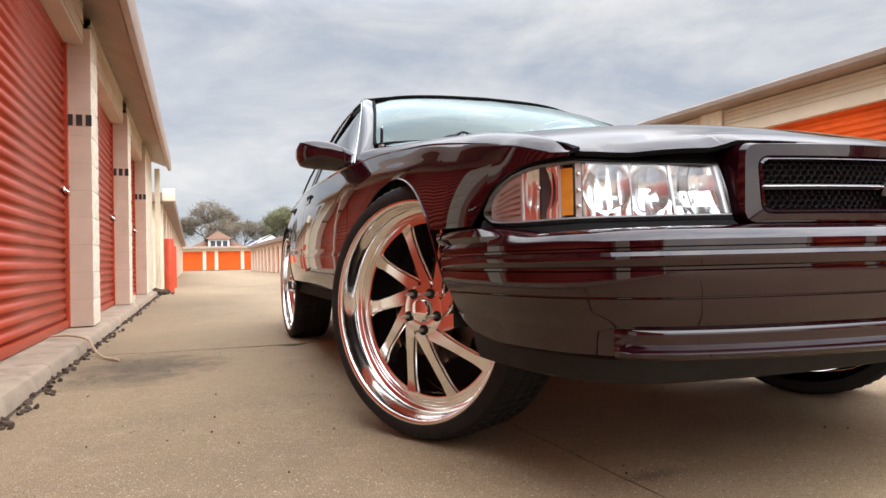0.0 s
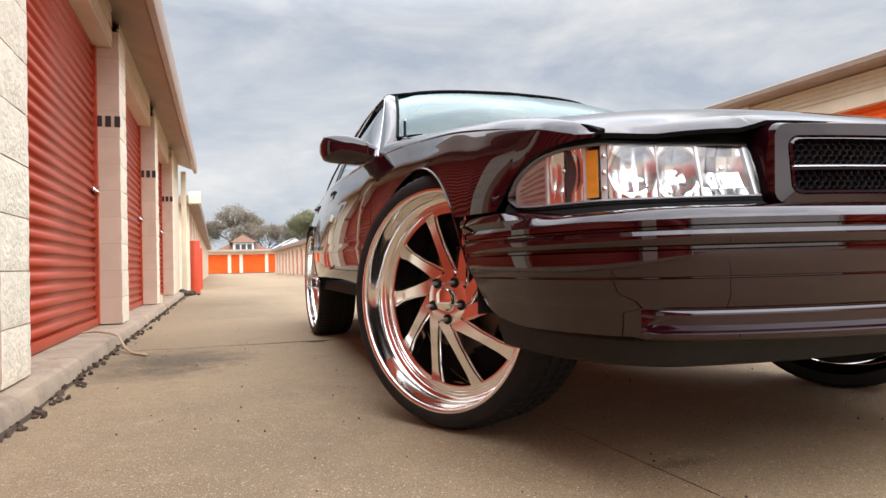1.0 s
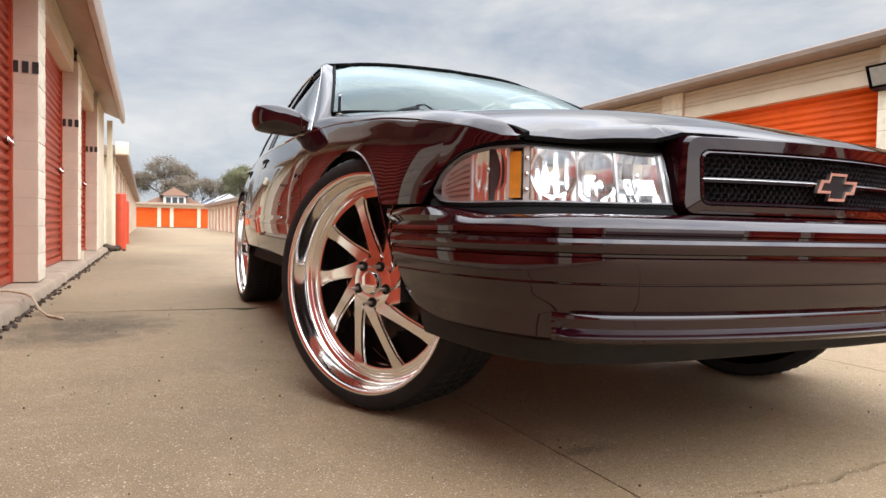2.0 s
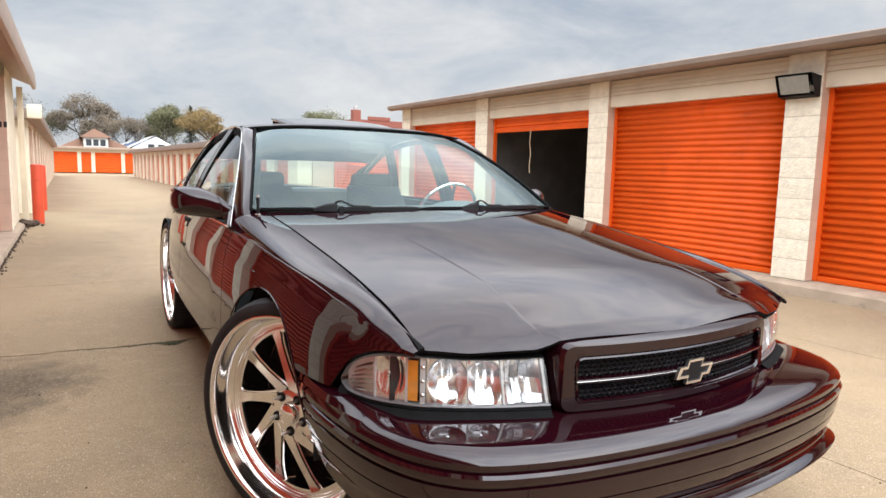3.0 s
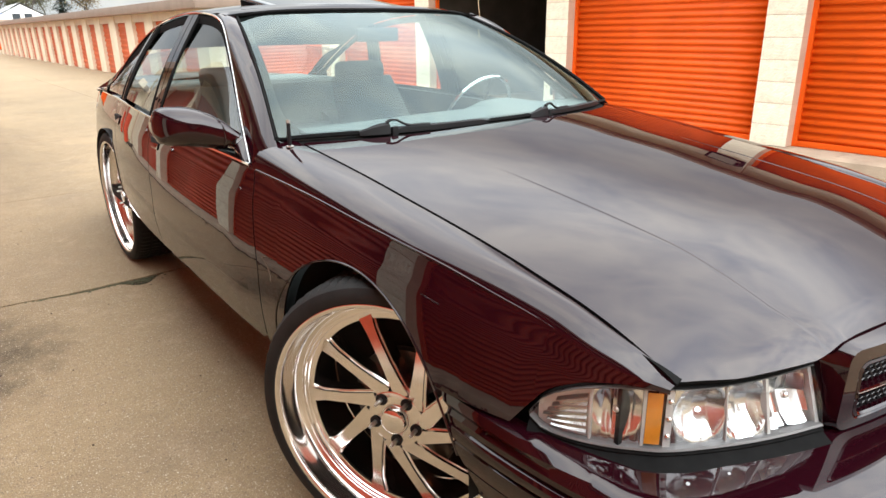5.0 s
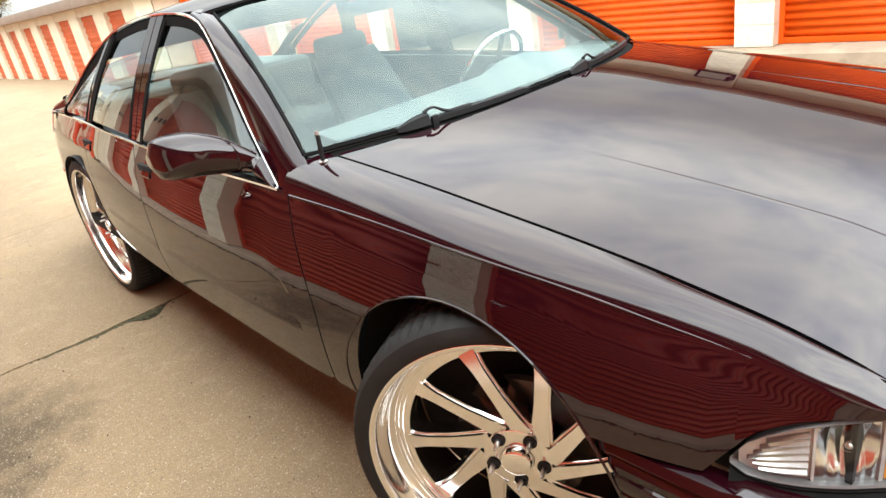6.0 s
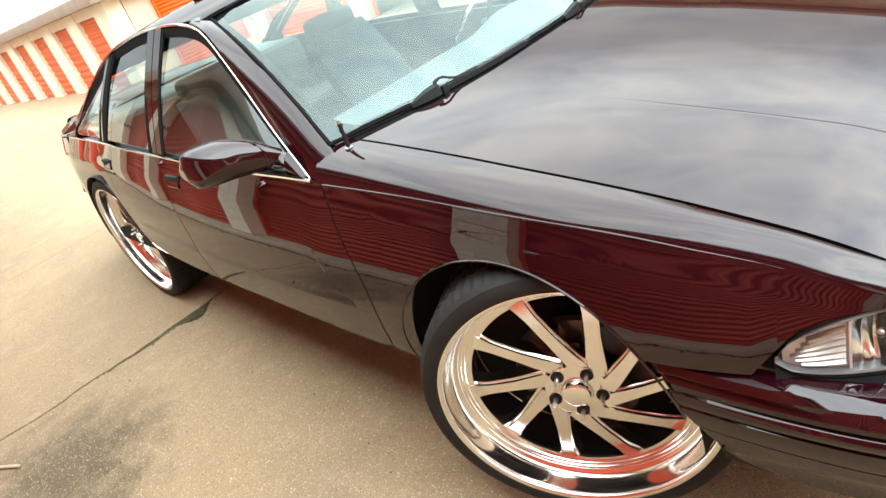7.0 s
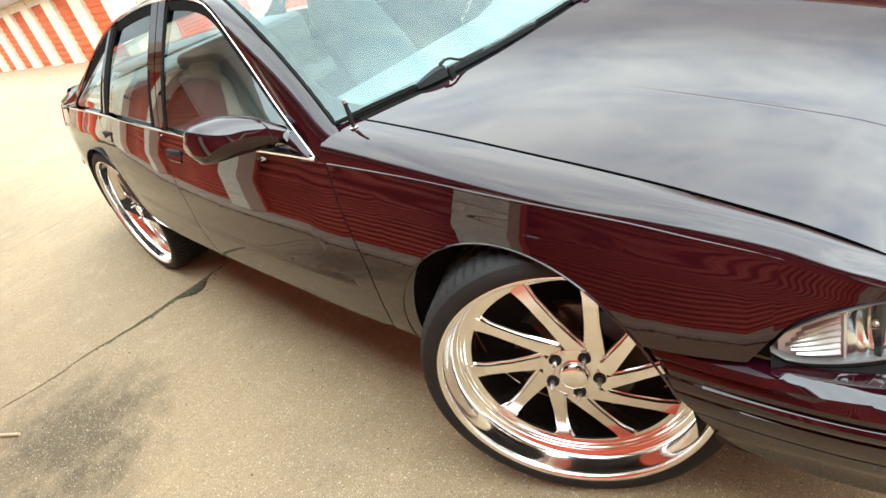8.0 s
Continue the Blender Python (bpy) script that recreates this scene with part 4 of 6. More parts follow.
def side_x(y, z):
    """Half-width of the body side."""
    zc = SHOULDER(y)
    k = min(max((z - 0.6) / (zc - 0.6), 0), 1.3)
    return HALF(y) - INSET(z + (0.94 - zc) * k) * NOSE(y)


def arch_z(y, arch):
    yc, zc, r = arch
    d = r * r - (y - yc) ** 2
    return zc + math.sqrt(d) if d > 0 else -1


def spaced(a, b, n):
    return [a + (b - a) * k / (n - 1) for k in range(n)]


def arch_ys(y0, y1, arch, n=14):
    """Positions along the side, closer together near the arch's ends."""
    yc, zc, r = arch
    inner = [yc - r * math.cos(math.pi * k / 26) for k in range(27)]
    ys = [y for y in inner if y0 < y < y1]
    out = [y for y in spaced(y0, y1, n) if y <= yc - r or y >= yc + r]
    return sorted(set([y0, y1] + ys + out))


G = 0.003
for s in (-1, 1):
    # front fender: side below the shoulder, then over to the bonnet seam
    def fender_top(y, s=s):
        zc = SHOULDER(y)
        xc = side_x(y, zc)
        xs, zs = SEAM(y)
        rise = max(zs - zc, 0.012)
        front = min(1, max(0, (y + 0.66) / 0.08)) * min(1, max(0, (-0.05 - y) / 0.25))
        p = (Vector((xc, zc)), Vector((xc - 0.013, zc + 0.60 * rise + 0.008 * front)), Vector((xc - 0.056, zc + 0.95 * rise + 0.016 * front)), Vector((xs + 0.0015, zs)))
        pts = []
        for k in range(1, 15):
            u = k / 14
            q = p[0] * (1 - u) ** 3 + p[1] * 3 * u * (1 - u) ** 2 + p[2] * 3 * u * u * (1 - u) + p[3] * u**3
            pts.append((s * q.x, y, q.y))
        return pts

    def fender_low(y):
        if y > FRONT_ARCH[0]:
            return max(ROCKER(y), arch_z(y, FRONT_ARCH))
        if y > -0.432:
            return max(0.646, arch_z(y, FRONT_ARCH))
        return min(lamp_top(y) + 0.010, SHOULDER(y) - 0.002)
    fender_ys = sorted(set(arch_ys(-0.432, 0.776, FRONT_ARCH, 30) + spaced(-0.433, -0.658, 18)))
    rows = []
    for y in fender_ys:
        low = fender_low(y)
        col = []
        for z in spaced(low, SHOULDER(y), 22):
            # behind the wheel the panel is drawn in to the door's bowed edge
            yy = y if y < 0.40 else 0.40 + (y - 0.40) * (CUT_FRONT(z) - G - 0.40) / 0.376
            col.append((s * side_x(yy, z), yy, z))
        rows.append(col + fender_top(y))
    sheet(rows, PAINT, "front_fender", car, thick=0.006)

    # raised crease along the shoulder, from lamp to door
    for y0, y1 in ((-0.44, 0.744), (0.752, 0.93)):
        bm = bmesh.new()
        tube(bm, [(s * (side_x(y, SHOULDER(y)) - 0.0012), y, SHOULDER(y)) for y in spaced(y0, y1, 40)], [0.0038 * min(1, 0.3 + 3 * (y - y0), 1) for y in spaced(y0, y1, 40)], 8)
        part("shoulder_crease", bm, PAINT, car)

    # doors, between their bowed shut lines
    for nm, cut0, cut1 in (("front_door", CUT_FRONT, CUT_MID), ("rear_door", CUT_MID, CUT_REAR)):
        rows = []
        for k in range(29):
            u = k / 28
            col = []
            for v in spaced(0, 1, 24):
                y = 0.5 * (cut0(1.0) + cut1(1.0)) if k in (0, 28) else cut0(0.7) + (cut1(0.7) - cut0(0.7)) * u
                z = ROCKER(y) + (BELT(cut0(1.0) + (cut1(1.0) - cut0(1.0)) * u) - ROCKER(y)) * v
                y = cut0(z) + G + (cut1(z) - cut0(z) - 2 * G) * u
                col.append((s * side_x(y, z), y, z))
            rows.append(col)
        sheet(rows, PAINT, nm, car, thick=0.006)
    # quarter panel with the rear arch, up to the boot
    rows = []
    ys = arch_ys(2.45, 4.165, REAR_ARCH, 60)
    for y in ys:
        low = max(0.40 + 0.05 * max(0, y - 3.5), arch_z(y, REAR_ARCH))
        # start behind the door's cut
        col = []
        top = BELT(y)
        for z in spaced(low, top, 24):
            yy = max(y, CUT_REAR(z) + G + 0.004 * (y - 2.45))
            col.append((s * side_x(yy, z), yy, z))
        for k in range(1, 6):
            u = k / 5
            yy = max(y, CUT_REAR(top) + G)
            col.append((s * (side_x(yy, top) - 0.10 * u), yy, top + 0.028 * math.sin(u * math.pi / 2)))
        rows.append(col)
    sheet(rows, PAINT, "quarter_panel", car, thick=0.006)

    # added near-black sheets behind the panel gaps, painting the shade inside them
    sheet([[(s * (side_x(y, z) - 0.022), y, z) for z in spaced(ROCKER(y) + 0.006, BELT(y) - 0.012, 8)] for y in spaced(0.52, 2.86, 24)], VOID, "inner_shell", car)
    sheet([[(s * (SEAM(y)[0] + d), y, SEAM(y)[1] - 0.016 - 0.14 * max(0, -0.42 - y)) for d in (-0.03, 0.0, 0.03)] for y in spaced(-0.60, 0.72, 20)], VOID, "seam_channel", car)

    # sill line moulding along the doors
    for y0, y1 in ((0.735, 1.752), (1.768, 2.47)):
        bm = bmesh.new()
        rows = []
        for y in spaced(y0, y1, 24):
            z = 0.592 + 0.022 * max(0, (y - 1.2) / 1.2) ** 1.5
            x = side_x(y, z)
            taper = min(1, (y - y0) / 0.05, (y1 - y) / 0.03) * 0.9 + 0.1
            rows.append([(s * (side_x(y, z + 0.045) - 0.001), y, z + 0.045), (s * (side_x(y, z + 0.020) + 0.0018 * taper), y, z + 0.020), (s * (x + 0.0050 * taper), y, z + 0.002), (s * (x + 0.0042 * taper), y, z - 0.002), (s * (x - 0.004), y, z - 0.004)])
        grid(bm, rows)
        part("side_moulding", bm, PAINT, car)
    # wheel arch lips
    for yc, zc, r in (FRONT_ARCH, REAR_ARCH):
        bm = bmesh.new()
        rows = []
        for k in range(49):
            a = math.radians((12 if yc < 1 else -6) + ((190 - 12) if yc < 1 else 192) * k / 48)
            y, z = yc - r * math.cos(a), zc + r * math.sin(a)
            x = side_x(y, max(z, 0.40))
            ring = []
            for t in range(6):
                b = 2 * math.pi * t / 6
                rr = r + 0.003 * math.cos(b)
                ring.append((s * (x + 0.0005 + 0.0028 * math.sin(b)), yc - rr * math.cos(a), zc + rr * math.sin(a)))
            rows.append(ring)
        grid(bm, rows, loop=True)
        part("arch_lip", bm, PAINT, car)
        # liner inside the arch, its near-black colour painting the shade there
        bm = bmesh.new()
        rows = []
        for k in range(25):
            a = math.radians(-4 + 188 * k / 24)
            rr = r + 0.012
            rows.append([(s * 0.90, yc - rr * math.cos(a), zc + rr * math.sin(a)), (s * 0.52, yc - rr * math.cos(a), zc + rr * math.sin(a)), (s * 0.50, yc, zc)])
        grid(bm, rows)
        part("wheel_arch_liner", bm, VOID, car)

    # chrome belt strip, black glass run, and bright drip rail
    bm = bmesh.new()
    rows = []
    for y in spaced(0.80, 3.60, 70):
        z = BELT(y)
        x = side_x(y, z)
        rows.append([(s * (x - 0.006), y, z - 0.003), (s * (x + 0.003), y, z - 0.003), (s * (x + 0.003), y, z + 0.004), (s * (x - 0.003), y, z + 0.005)])
    grid(bm, rows)
    part("belt_trim", bm, CHROME, car, "bright chrome belt strip")
    bm = bmesh.new()
    rows = []
    for y in spaced(0.812, 3.54, 80):
        x, z = RAIL(y)
        rows.append([(s * (x + 0.006), y, z + 0.002), (s * (x + 0.0105), y, z - 0.001), (s * (x + 0.010), y, z - 0.007), (s * (x + 0.002), y, z - 0.010)])
    grid(bm, rows)
    part("drip_rail_trim", bm, CHROME, car, "thin bright trim along the roof rail")
    bm = bmesh.new()
    rows = []
    for y in spaced(0.88, 3.50, 80):
        x, z = RAIL(y)
        rows.append([(s * (x + 0.004), y, z - 0.014), (s * (x + 0.008), y, z - 0.020), (s * (x + 0.014), y, z - 0.048), (s * (x - 0.006), y, z - 0.050)])
    grid(bm, rows)
    part("window_seal", bm, GAP, car)

    # side glass between belt and rail; pillars between the panes lean, so each column has a foot and a head
    def pane_col(yb, yr=None, n=8, lo=0.018, hi=0.030, out=0.0):
        yr = yb if yr is None else yr
        xb, zb = side_x(yb, BELT(yb)) - 0.016, BELT(yb) + lo
        xr, zr = RAIL(yr)
        xr, zr = xr - 0.002, zr - hi
        pts = []
        for k in range(n):
            u = k / (n - 1)
            pts.append((s * (xb + (xr - xb) * u + 0.02 * math.sin(math.pi * u) + out), yb + (yr - yb) * u, zb + (zr - zb) * u))
        return pts

    def pane(b0, b1, r0, r1, n, **k):
        return [pane_col(b0 + (b1 - b0) * u, r0 + (r1 - r0) * u, **k) for u in spaced(0, 1, n)]
    for nm, b0, b1, r0, r1 in (("front_window", 0.92, 1.83, 0.92, 1.775), ("rear_window", 1.955, 2.60, 1.905, 2.37), ("quarter_window", 2.70, 3.27, 2.47, 3.20)):
        ob = sheet(pane(b0, b1, r0, r1, 16), SIDEGLASS, nm, car, thick=0.0)
        ob.visible_shadow = False
    for nm, b0, b1, r0, r1, pm in (("centre_pillar", 1.825, 1.886, 1.770, 1.836, PAINT), ("centre_pillar", 1.894, 1.960, 1.844, 1.910, PAINT), ("rear_pillar", 2.595, 2.655, 2.365, 2.425, GAP), ("rear_pillar", 2.663, 2.705, 2.433, 2.475, PAINT), ("rear_pillar", 3.26, 3.54, 3.19, 3.54, PAINT)):
        sheet(pane(b0, b1, r0, r1, 5, lo=0.0, hi=0.006, out=0.006), pm, nm, car, thick=0.012)
    for b, r in ((1.820, 1.765), (1.958, 1.908), (2.592, 2.362), (2.705, 2.475), (3.255, 3.185)):
        sheet(pane(b - 0.012, b + 0.012, r - 0.012, r + 0.012, 3, lo=0.004, hi=0.016, out=0.0075), GAP, "window_seal", car, thick=0.006)
    # sail plate ahead of the front pane
    rows = [pane_col(y, lo=0.0, hi=0.004, out=0.003) for y in spaced(0.822, 0.93, 5)]
    sheet(rows, PAINT, "sail_plate", car, thick=0.008)

# bonnet
CROWN = curve([(-0.87, 0.806), (-0.80, 0.830), (-0.7, 0.864), (-0.55, 0.908), (-0.4, 0.942), (0.0, 1.000), (0.3, 1.036), (0.55, 1.062), (0.8, 1.080)])
HOODFRONT = curve([(0.0, -0.835), (0.2, -0.815), (0.36, -0.794), (0.43, -0.788), (0.50, -0.774), (0.6, -0.737), (0.70, -0.686), (0.765, -0.654)])
HOODREAR = curve([(0.0, 0.520), (0.3, 0.532), (0.5, 0.574), (0.65, 0.634), (0.735, 0.688)])


def fold_x(y):
    """Half-width of the raised middle of the bonnet."""
    return 0.430 + 0.030 * min(max((-0.45 - y) / 0.40, 0), 1)


def bonnet_z(x, y):
    xs, zs = SEAM(y)
    u = min(abs(x) / xs, 1)
    z = zs + (CROWN(y) - zs) * (1 - u**2.3)
    t = min(max((fold_x(y) + 0.004 - abs(x)) / 0.008, 0), 1)
    return z - 0.0010 * (t * t * (3 - 2 * t)) * min(1, max(0, (0.16 - y) / 0.30))


rows = []
fr = [k / 16 for k in range(17)]
for k in range(45):
    v = k / 44
    # the fold's share of the half-width at this row
    ymid = -0.80 + 1.33 * v
    fs = fold_x(ymid) / (SEAM(ymid)[0] - G)
    half = [fs * 0.985 * q for q in fr] + [fs * 0.992, fs * 0.997, fs * 1.0, fs * 1.003, fs * 1.008, fs * 1.015] + [fs * 1.03 + (1 - fs * 1.03) * q for q in fr]
    row = []
    for u in [-h for h in half[:0:-1]] + half:
        xa = abs(u) * 0.757
        y = HOODFRONT(xa) + 0.006 + (HOODREAR(min(xa, 0.735)) - HOODFRONT(xa) - 0.006) * v
        x = u * (SEAM(y)[0] - 2.2 * G)
        z = bonnet_z(x, y)
        d = y - HOODFRONT(xa)
        if d < 0.035:
            z -= 0.014 * (1 - d / 0.035) ** 2 * (0.2 + 0.8 * min(1, max(0, (0.757 - xa) / 0.08)))
        if d < 0.13:
            # over the lamps the edge rolls down to meet the lens
            over = min(1, max(0, (xa - 0.42) / 0.06)) * min(1, max(0, (0.745 - xa) / 0.10))
            z -= 0.019 * (1 - d / 0.13) ** 2 * over
        row.append((x, y, z))
    rows.append(row)
sheet(rows, PAINT, "bonnet", car, "glossy bonnet mirroring the clouds", thick=0.012)

# windshield, cowl, A pillars, roof
WS_B = curve([(0.0, 0.560, 1.062), (0.3, 0.580, 1.062), (0.55, 0.640, 1.060), (0.70, 0.704, 1.057), (0.82, 0.762, 1.053)])
WS_T = curve([(0.0, 1.345, 1.458), (0.3, 1.365, 1.455), (0.5, 1.410, 1.448), (0.62, 1.460, 1.432)])
rows = []
for k in range(17):
    v = k / 16
    row = []
    for j in range(-16, 17):
        u = j / 16
        yb, zb = WS_B(abs(u) * 0.815)
        yt, zt = WS_T(abs(u) * 0.615)
        bow = 0.028 * math.sin(math.pi * v)
        row.append((u * (0.815 + (0.615 - 0.815) * v), yb + (yt - yb) * v - bow * 0.5, zb + (zt - zb) * v + bow))
    rows.append(row)
ws = sheet(rows, WINDSHIELD, "windshield", car, "pale green tinted windshield")
ws.visible_shadow = False
# black ceramic band printed round the glass
bm = bmesh.new()
lip = Vector((0, 0.003, -0.004))
band = []
for v0, v1 in ((0.0, 0.030), (0.975, 1.0)):
    ends = []
    for v in (v0, v1):
        k = min(int(v * 16), 15)
        ends.append([tuple(Vector(a).lerp(Vector(b), v * 16 - k) + lip) for a, b in zip(rows[k], rows[k + 1])])
    grid(bm, ends)
for c0, c1 in ((0, 1), (32, 31)):
    step = 1 if c1 > c0 else -1
    inner = []
    for k, r in enumerate(rows):
        wide = 0.75 + 1.5 * max(0.0, 1 - k / 3.0) ** 2 + 0.5 * max(0.0, (k - 14.5) / 1.5)
        a = c0 + step * int(wide)
        inner.append([tuple(Vector(r[c0]) + lip), tuple(Vector(r[a]).lerp(Vector(r[a + step]), wide - int(wide)) + lip)])
    grid(bm, inner)
part("black_border", bm, GAP, car, "black border of the windshield")
for s in (-1, 1):
    prow = []
    for k in range(17):
        g = Vector(rows[k][0 if s < 0 else -1])
        v = k / 16
        yr = 0.80 + (1.50 - 0.80) * v
        xr, zr = RAIL(yr)
        e = Vector((s * (xr + 0.008), yr, zr + 0.002))
        prow.append([tuple(g + Vector((0, 0, 0.002))), tuple(g.lerp(e, 0.12) + Vector((0, 0, 0.012))), tuple(g.lerp(e, 0.5) + Vector((s * 0.006, -0.005, 0.016))), tuple(g.lerp(e, 0.85) + Vector((s * 0.006, -0.004, 0.008))), tuple(e)])
    prow.insert(0, [tuple(Vector(p) + Vector((s * 0.012, -0.040, -0.030 - 0.004 * j))) for j, p in enumerate(prow[0])])
    sheet(prow, PAINT, "windshield_pillar", car, thick=0.01)
    bm = bmesh.new()
    tube(bm, [Vector(rows[k][0 if s < 0 else -1]) + Vector((-s * 0.002, -0.003, 0.004)) for k in range(17)], 0.0065, 6)
    part("windshield_seal", bm, GAP, car)
bm = bmesh.new()
tube(bm, [Vector(p) + Vector((0, -0.003, 0.003)) for p in rows[-1]], 0.007, 6)
part("windshield_seal", bm, GAP, car)
bm = bmesh.new()
tube(bm, [Vector(p) + Vector((0, -0.002, 0.001)) for p in rows[0]], 0.006, 6)
part("windshield_seal", bm, GAP, car)
# black cowl grille below the glass
crow = []
for j in range(-20, 21):
    u = j / 20 * 0.752
    yb, zb = WS_B(abs(u))
    yh = HOODREAR(min(abs(u), 0.735)) - 0.03
    crow.append([(u, yb + 0.02, zb - 0.005), (u, yb - 0.012, zb - 0.016), (u, yh, zb - 0.050)])
sheet(crow, GAP, "cowl", car, "black plastic cowl", thick=0.01)
for s in (-1, 1):
    prow = []
    for y in spaced(0.772, 0.83, 5):
        xc = side_x(y, SHOULDER(y))
        xs = 0.72
        prow.append([(s * (xc + (xs - xc) * u), y, SHOULDER(y) + (1.036 - SHOULDER(y)) * math.sin(u * math.pi / 2)) for u in (0, 0.2, 0.4, 0.6, 0.8, 1)])
    sheet(prow, PAINT, "cowl_corner", car, thick=0.006)

ROOF_REAR = curve([(0.0, 2.86), (0.4, 2.84), (0.66, 2.80)])
rrows = []
for k in range(21):
    v = k / 20
    row = []
    for j in range(-14, 15):
        u = j / 14
        yf = WS_T(abs(u) * 0.6)[0] + 0.012
        if abs(u) > 0.9:
            yf = WS_T(0.54)[0] + 0.012
        y = yf + (ROOF_REAR(abs(u) * 0.66) - yf) * v
        xr, zr = RAIL(max(y, 1.57))
        x = u * (xr + 0.006)
        z = zr + 0.003 + (0.046 * (1 - abs(u) ** 2.4)) * (0.45 + 0.55 * math.sin(math.pi * min(1, v * 0.75 + 0.12)))
        if v < 0.08:
            z = min(z, WS_T(abs(u) * 0.6)[1] + 0.004 + 0.30 * (y - yf))
        row.append((x, y, z))
    rrows.append(row)
sheet(rrows, PAINT, "roof", car, "dark cherry roof panel", thick=0.010)
# sunroof panel, tilted open
bm = bmesh.new()
rows = []
for k in range(9):
    v = k / 8
    row = []
    for j in range(-8, 9):
        u = j / 8
        row.append((u * 0.37, 1.60 + 0.40 * v, 1.492 + 0.062 * v - 0.014 * u * u))
    rows.append(row)
grid(bm, rows)
ob = part("sunroof_panel", bm, [mat("sunroof_glass", (0.01, 0.012, 0.014), 0.06, var=0.0, coat=1.0)], car, "dark sunroof panel tilted up at its rear")
so = ob.modifiers.new("thickness", "SOLIDIFY")
so.thickness, so.offset = 0.014, -1

for s in (-1, 1):
    sheet([[(s * 0.362, 1.62 + 0.38 * v, z) for z in (1.478, 1.478 + 0.062 * v)] for v in spaced(0, 1, 6)], GAP, "sunroof_skirt", car, thick=0.006)
sheet([[(0.36 * u, 1.985, z) for z in (1.482, 1.530)] for u in spaced(-1, 1, 8)], GAP, "sunroof_skirt", car, thick=0.006)

# rear window, boot, tail
rows = []
for k in range(11):
    v = k / 10
    row = []
    for j in range(-12, 13):
        u = j / 12
        yt = ROOF_REAR(abs(u) * 0.6) + 0.01
        y = yt + (3.46 - 0.10 * u * u - yt) * v
        z = RAIL(2.83)[1] + 0.046 * (1 - abs(u) ** 2.4) - 0.02
        z = z + (1.062 - z) * v + 0.03 * math.sin(math.pi * v)
        row.append((u * (0.635 + 0.085 * v), y, z))
    rows.append(row)
rg = sheet(rows, SIDEGLASS, "rear_windshield", car, "tinted rear window")
rg.visible_shadow = False
for s in (-1, 1):
    prow = []
    for k in range(11):
        g = Vector(rows[k][0 if s < 0 else -1])
        y = 2.80 + 0.74 * k / 10
        xr, zr = RAIL(y)
        e = Vector((s * (xr + 0.006), y, zr + 0.002))
        prow.append([tuple(g), tuple(g.lerp(e, 0.5) + Vector((s * 0.008, 0, 0.012))), tuple(e)])
    sheet(prow, PAINT, "rear_pillar", car, thick=0.01)
brows = []
for k in range(13):
    v = k / 12
    brows.append([(u * (side_x(3.45 + 0.70 * v, 1.0) - 0.095), 3.45 + (0.70 + 0.07 * (1 - u * u)) * v, 1.036 + 0.03 * (1 - u * u) + 0.012 * math.sin(math.pi * v) - 0.02 * (v > 0.95)) for u in [j / 10 for j in range(-10, 11)]])
sheet(brows, PAINT, "boot_lid", car, thick=0.012)
trow = []
for j in range(-12, 13):
    u = j / 12
    x = u * 0.62
    yo = 4.235 - 0.075 * u * u
    trow.append([(x * 0.9, yo - 0.02, 1.035), (x * 0.95, yo, 0.99), (x, yo + 0.015, 0.85), (x, yo + 0.02, 0.70), (x, yo + 0.06, 0.66), (x, yo + 0.065, 0.50), (x, yo + 0.02, 0.42), (x, yo - 0.05, 0.40)])
sheet(trow, PAINT, "rear_bumper", car, thick=0.01)
for s in (-1, 1):
    rows = []
    for y in spaced(3.92, 4.155, 9):
        rows.append([(s * (side_x(y, z) + 0.006), y, z) for z in spaced(0.85, 0.985, 6)])
    sheet(rows, TAIL, "tail_lamp", car, "red wrap-round tail lamp", thick=0.012)
    rows = [[(s * (side_x(y, z) + 0.006), y, z) for z in (0.60, 0.612, 0.625)] for y in spaced(3.80, 3.93, 6)]
    sheet(rows, TAIL, "side_marker", car, thick=0.008)


# front bumper, swept round the nose
PLAN = [(-0.262, 0.922), (-0.36, 0.922), (-0.47, 0.916), (-0.58, 0.904), (-0.68, 0.882), (-0.765, 0.849), (-0.84, 0.798), (-0.903, 0.722), (-0.946, 0.610), (-0.978, 0.475), (-1.000, 0.32), (-1.014, 0.16), (-1.02, 0.0)]
PATHX = curve([(k / 12, x, y) for k, (y, x) in enumerate(PLAN)])


def plan_point(t):
    """t from -1 (right arch) through 0 (middle) to 1 (left arch): point and outward normal."""
    def at(q):
        x, y = PATHX(1 - min(abs(q), 1))
        return Vector((x if q > 0 else -x, y))
    p = at(t)
    a, b = at(max(t - 0.01, -1)), at(min(t + 0.01, 1))
    d = (b - a).normalized()
    nrm = Vector((d.y, -d.x))
    return p, nrm


def swept(profile, t0, t1, n, material, name, label="", thick=0.008, parent=None, to_arch=False):
    rows = []
    yc, zc, r = FRONT_ARCH
    for k in range(n):
        t = t0 + (t1 - t0) * k / (n - 1)
        p, nrm = plan_point(t)
        row = []
        for z, d in profile(t):
            x, y = p.x - nrm.x * d, p.y - nrm.y * d
            if to_arch:
                end = yc - math.sqrt(max(r * r - max(z - zc, 0) ** 2, 0)) - 0.002 - 0.5 * max(0, 0.52 - z)
                w = min(max((abs(t) - 0.86) / 0.14, 0), 1)
                y += (end - PLAN[0][0]) * w * w
            row.append((x, y, z))
        rows.append(row)
    return sheet(rows, material, name, parent or car, label, thick=thick, sharp=28)


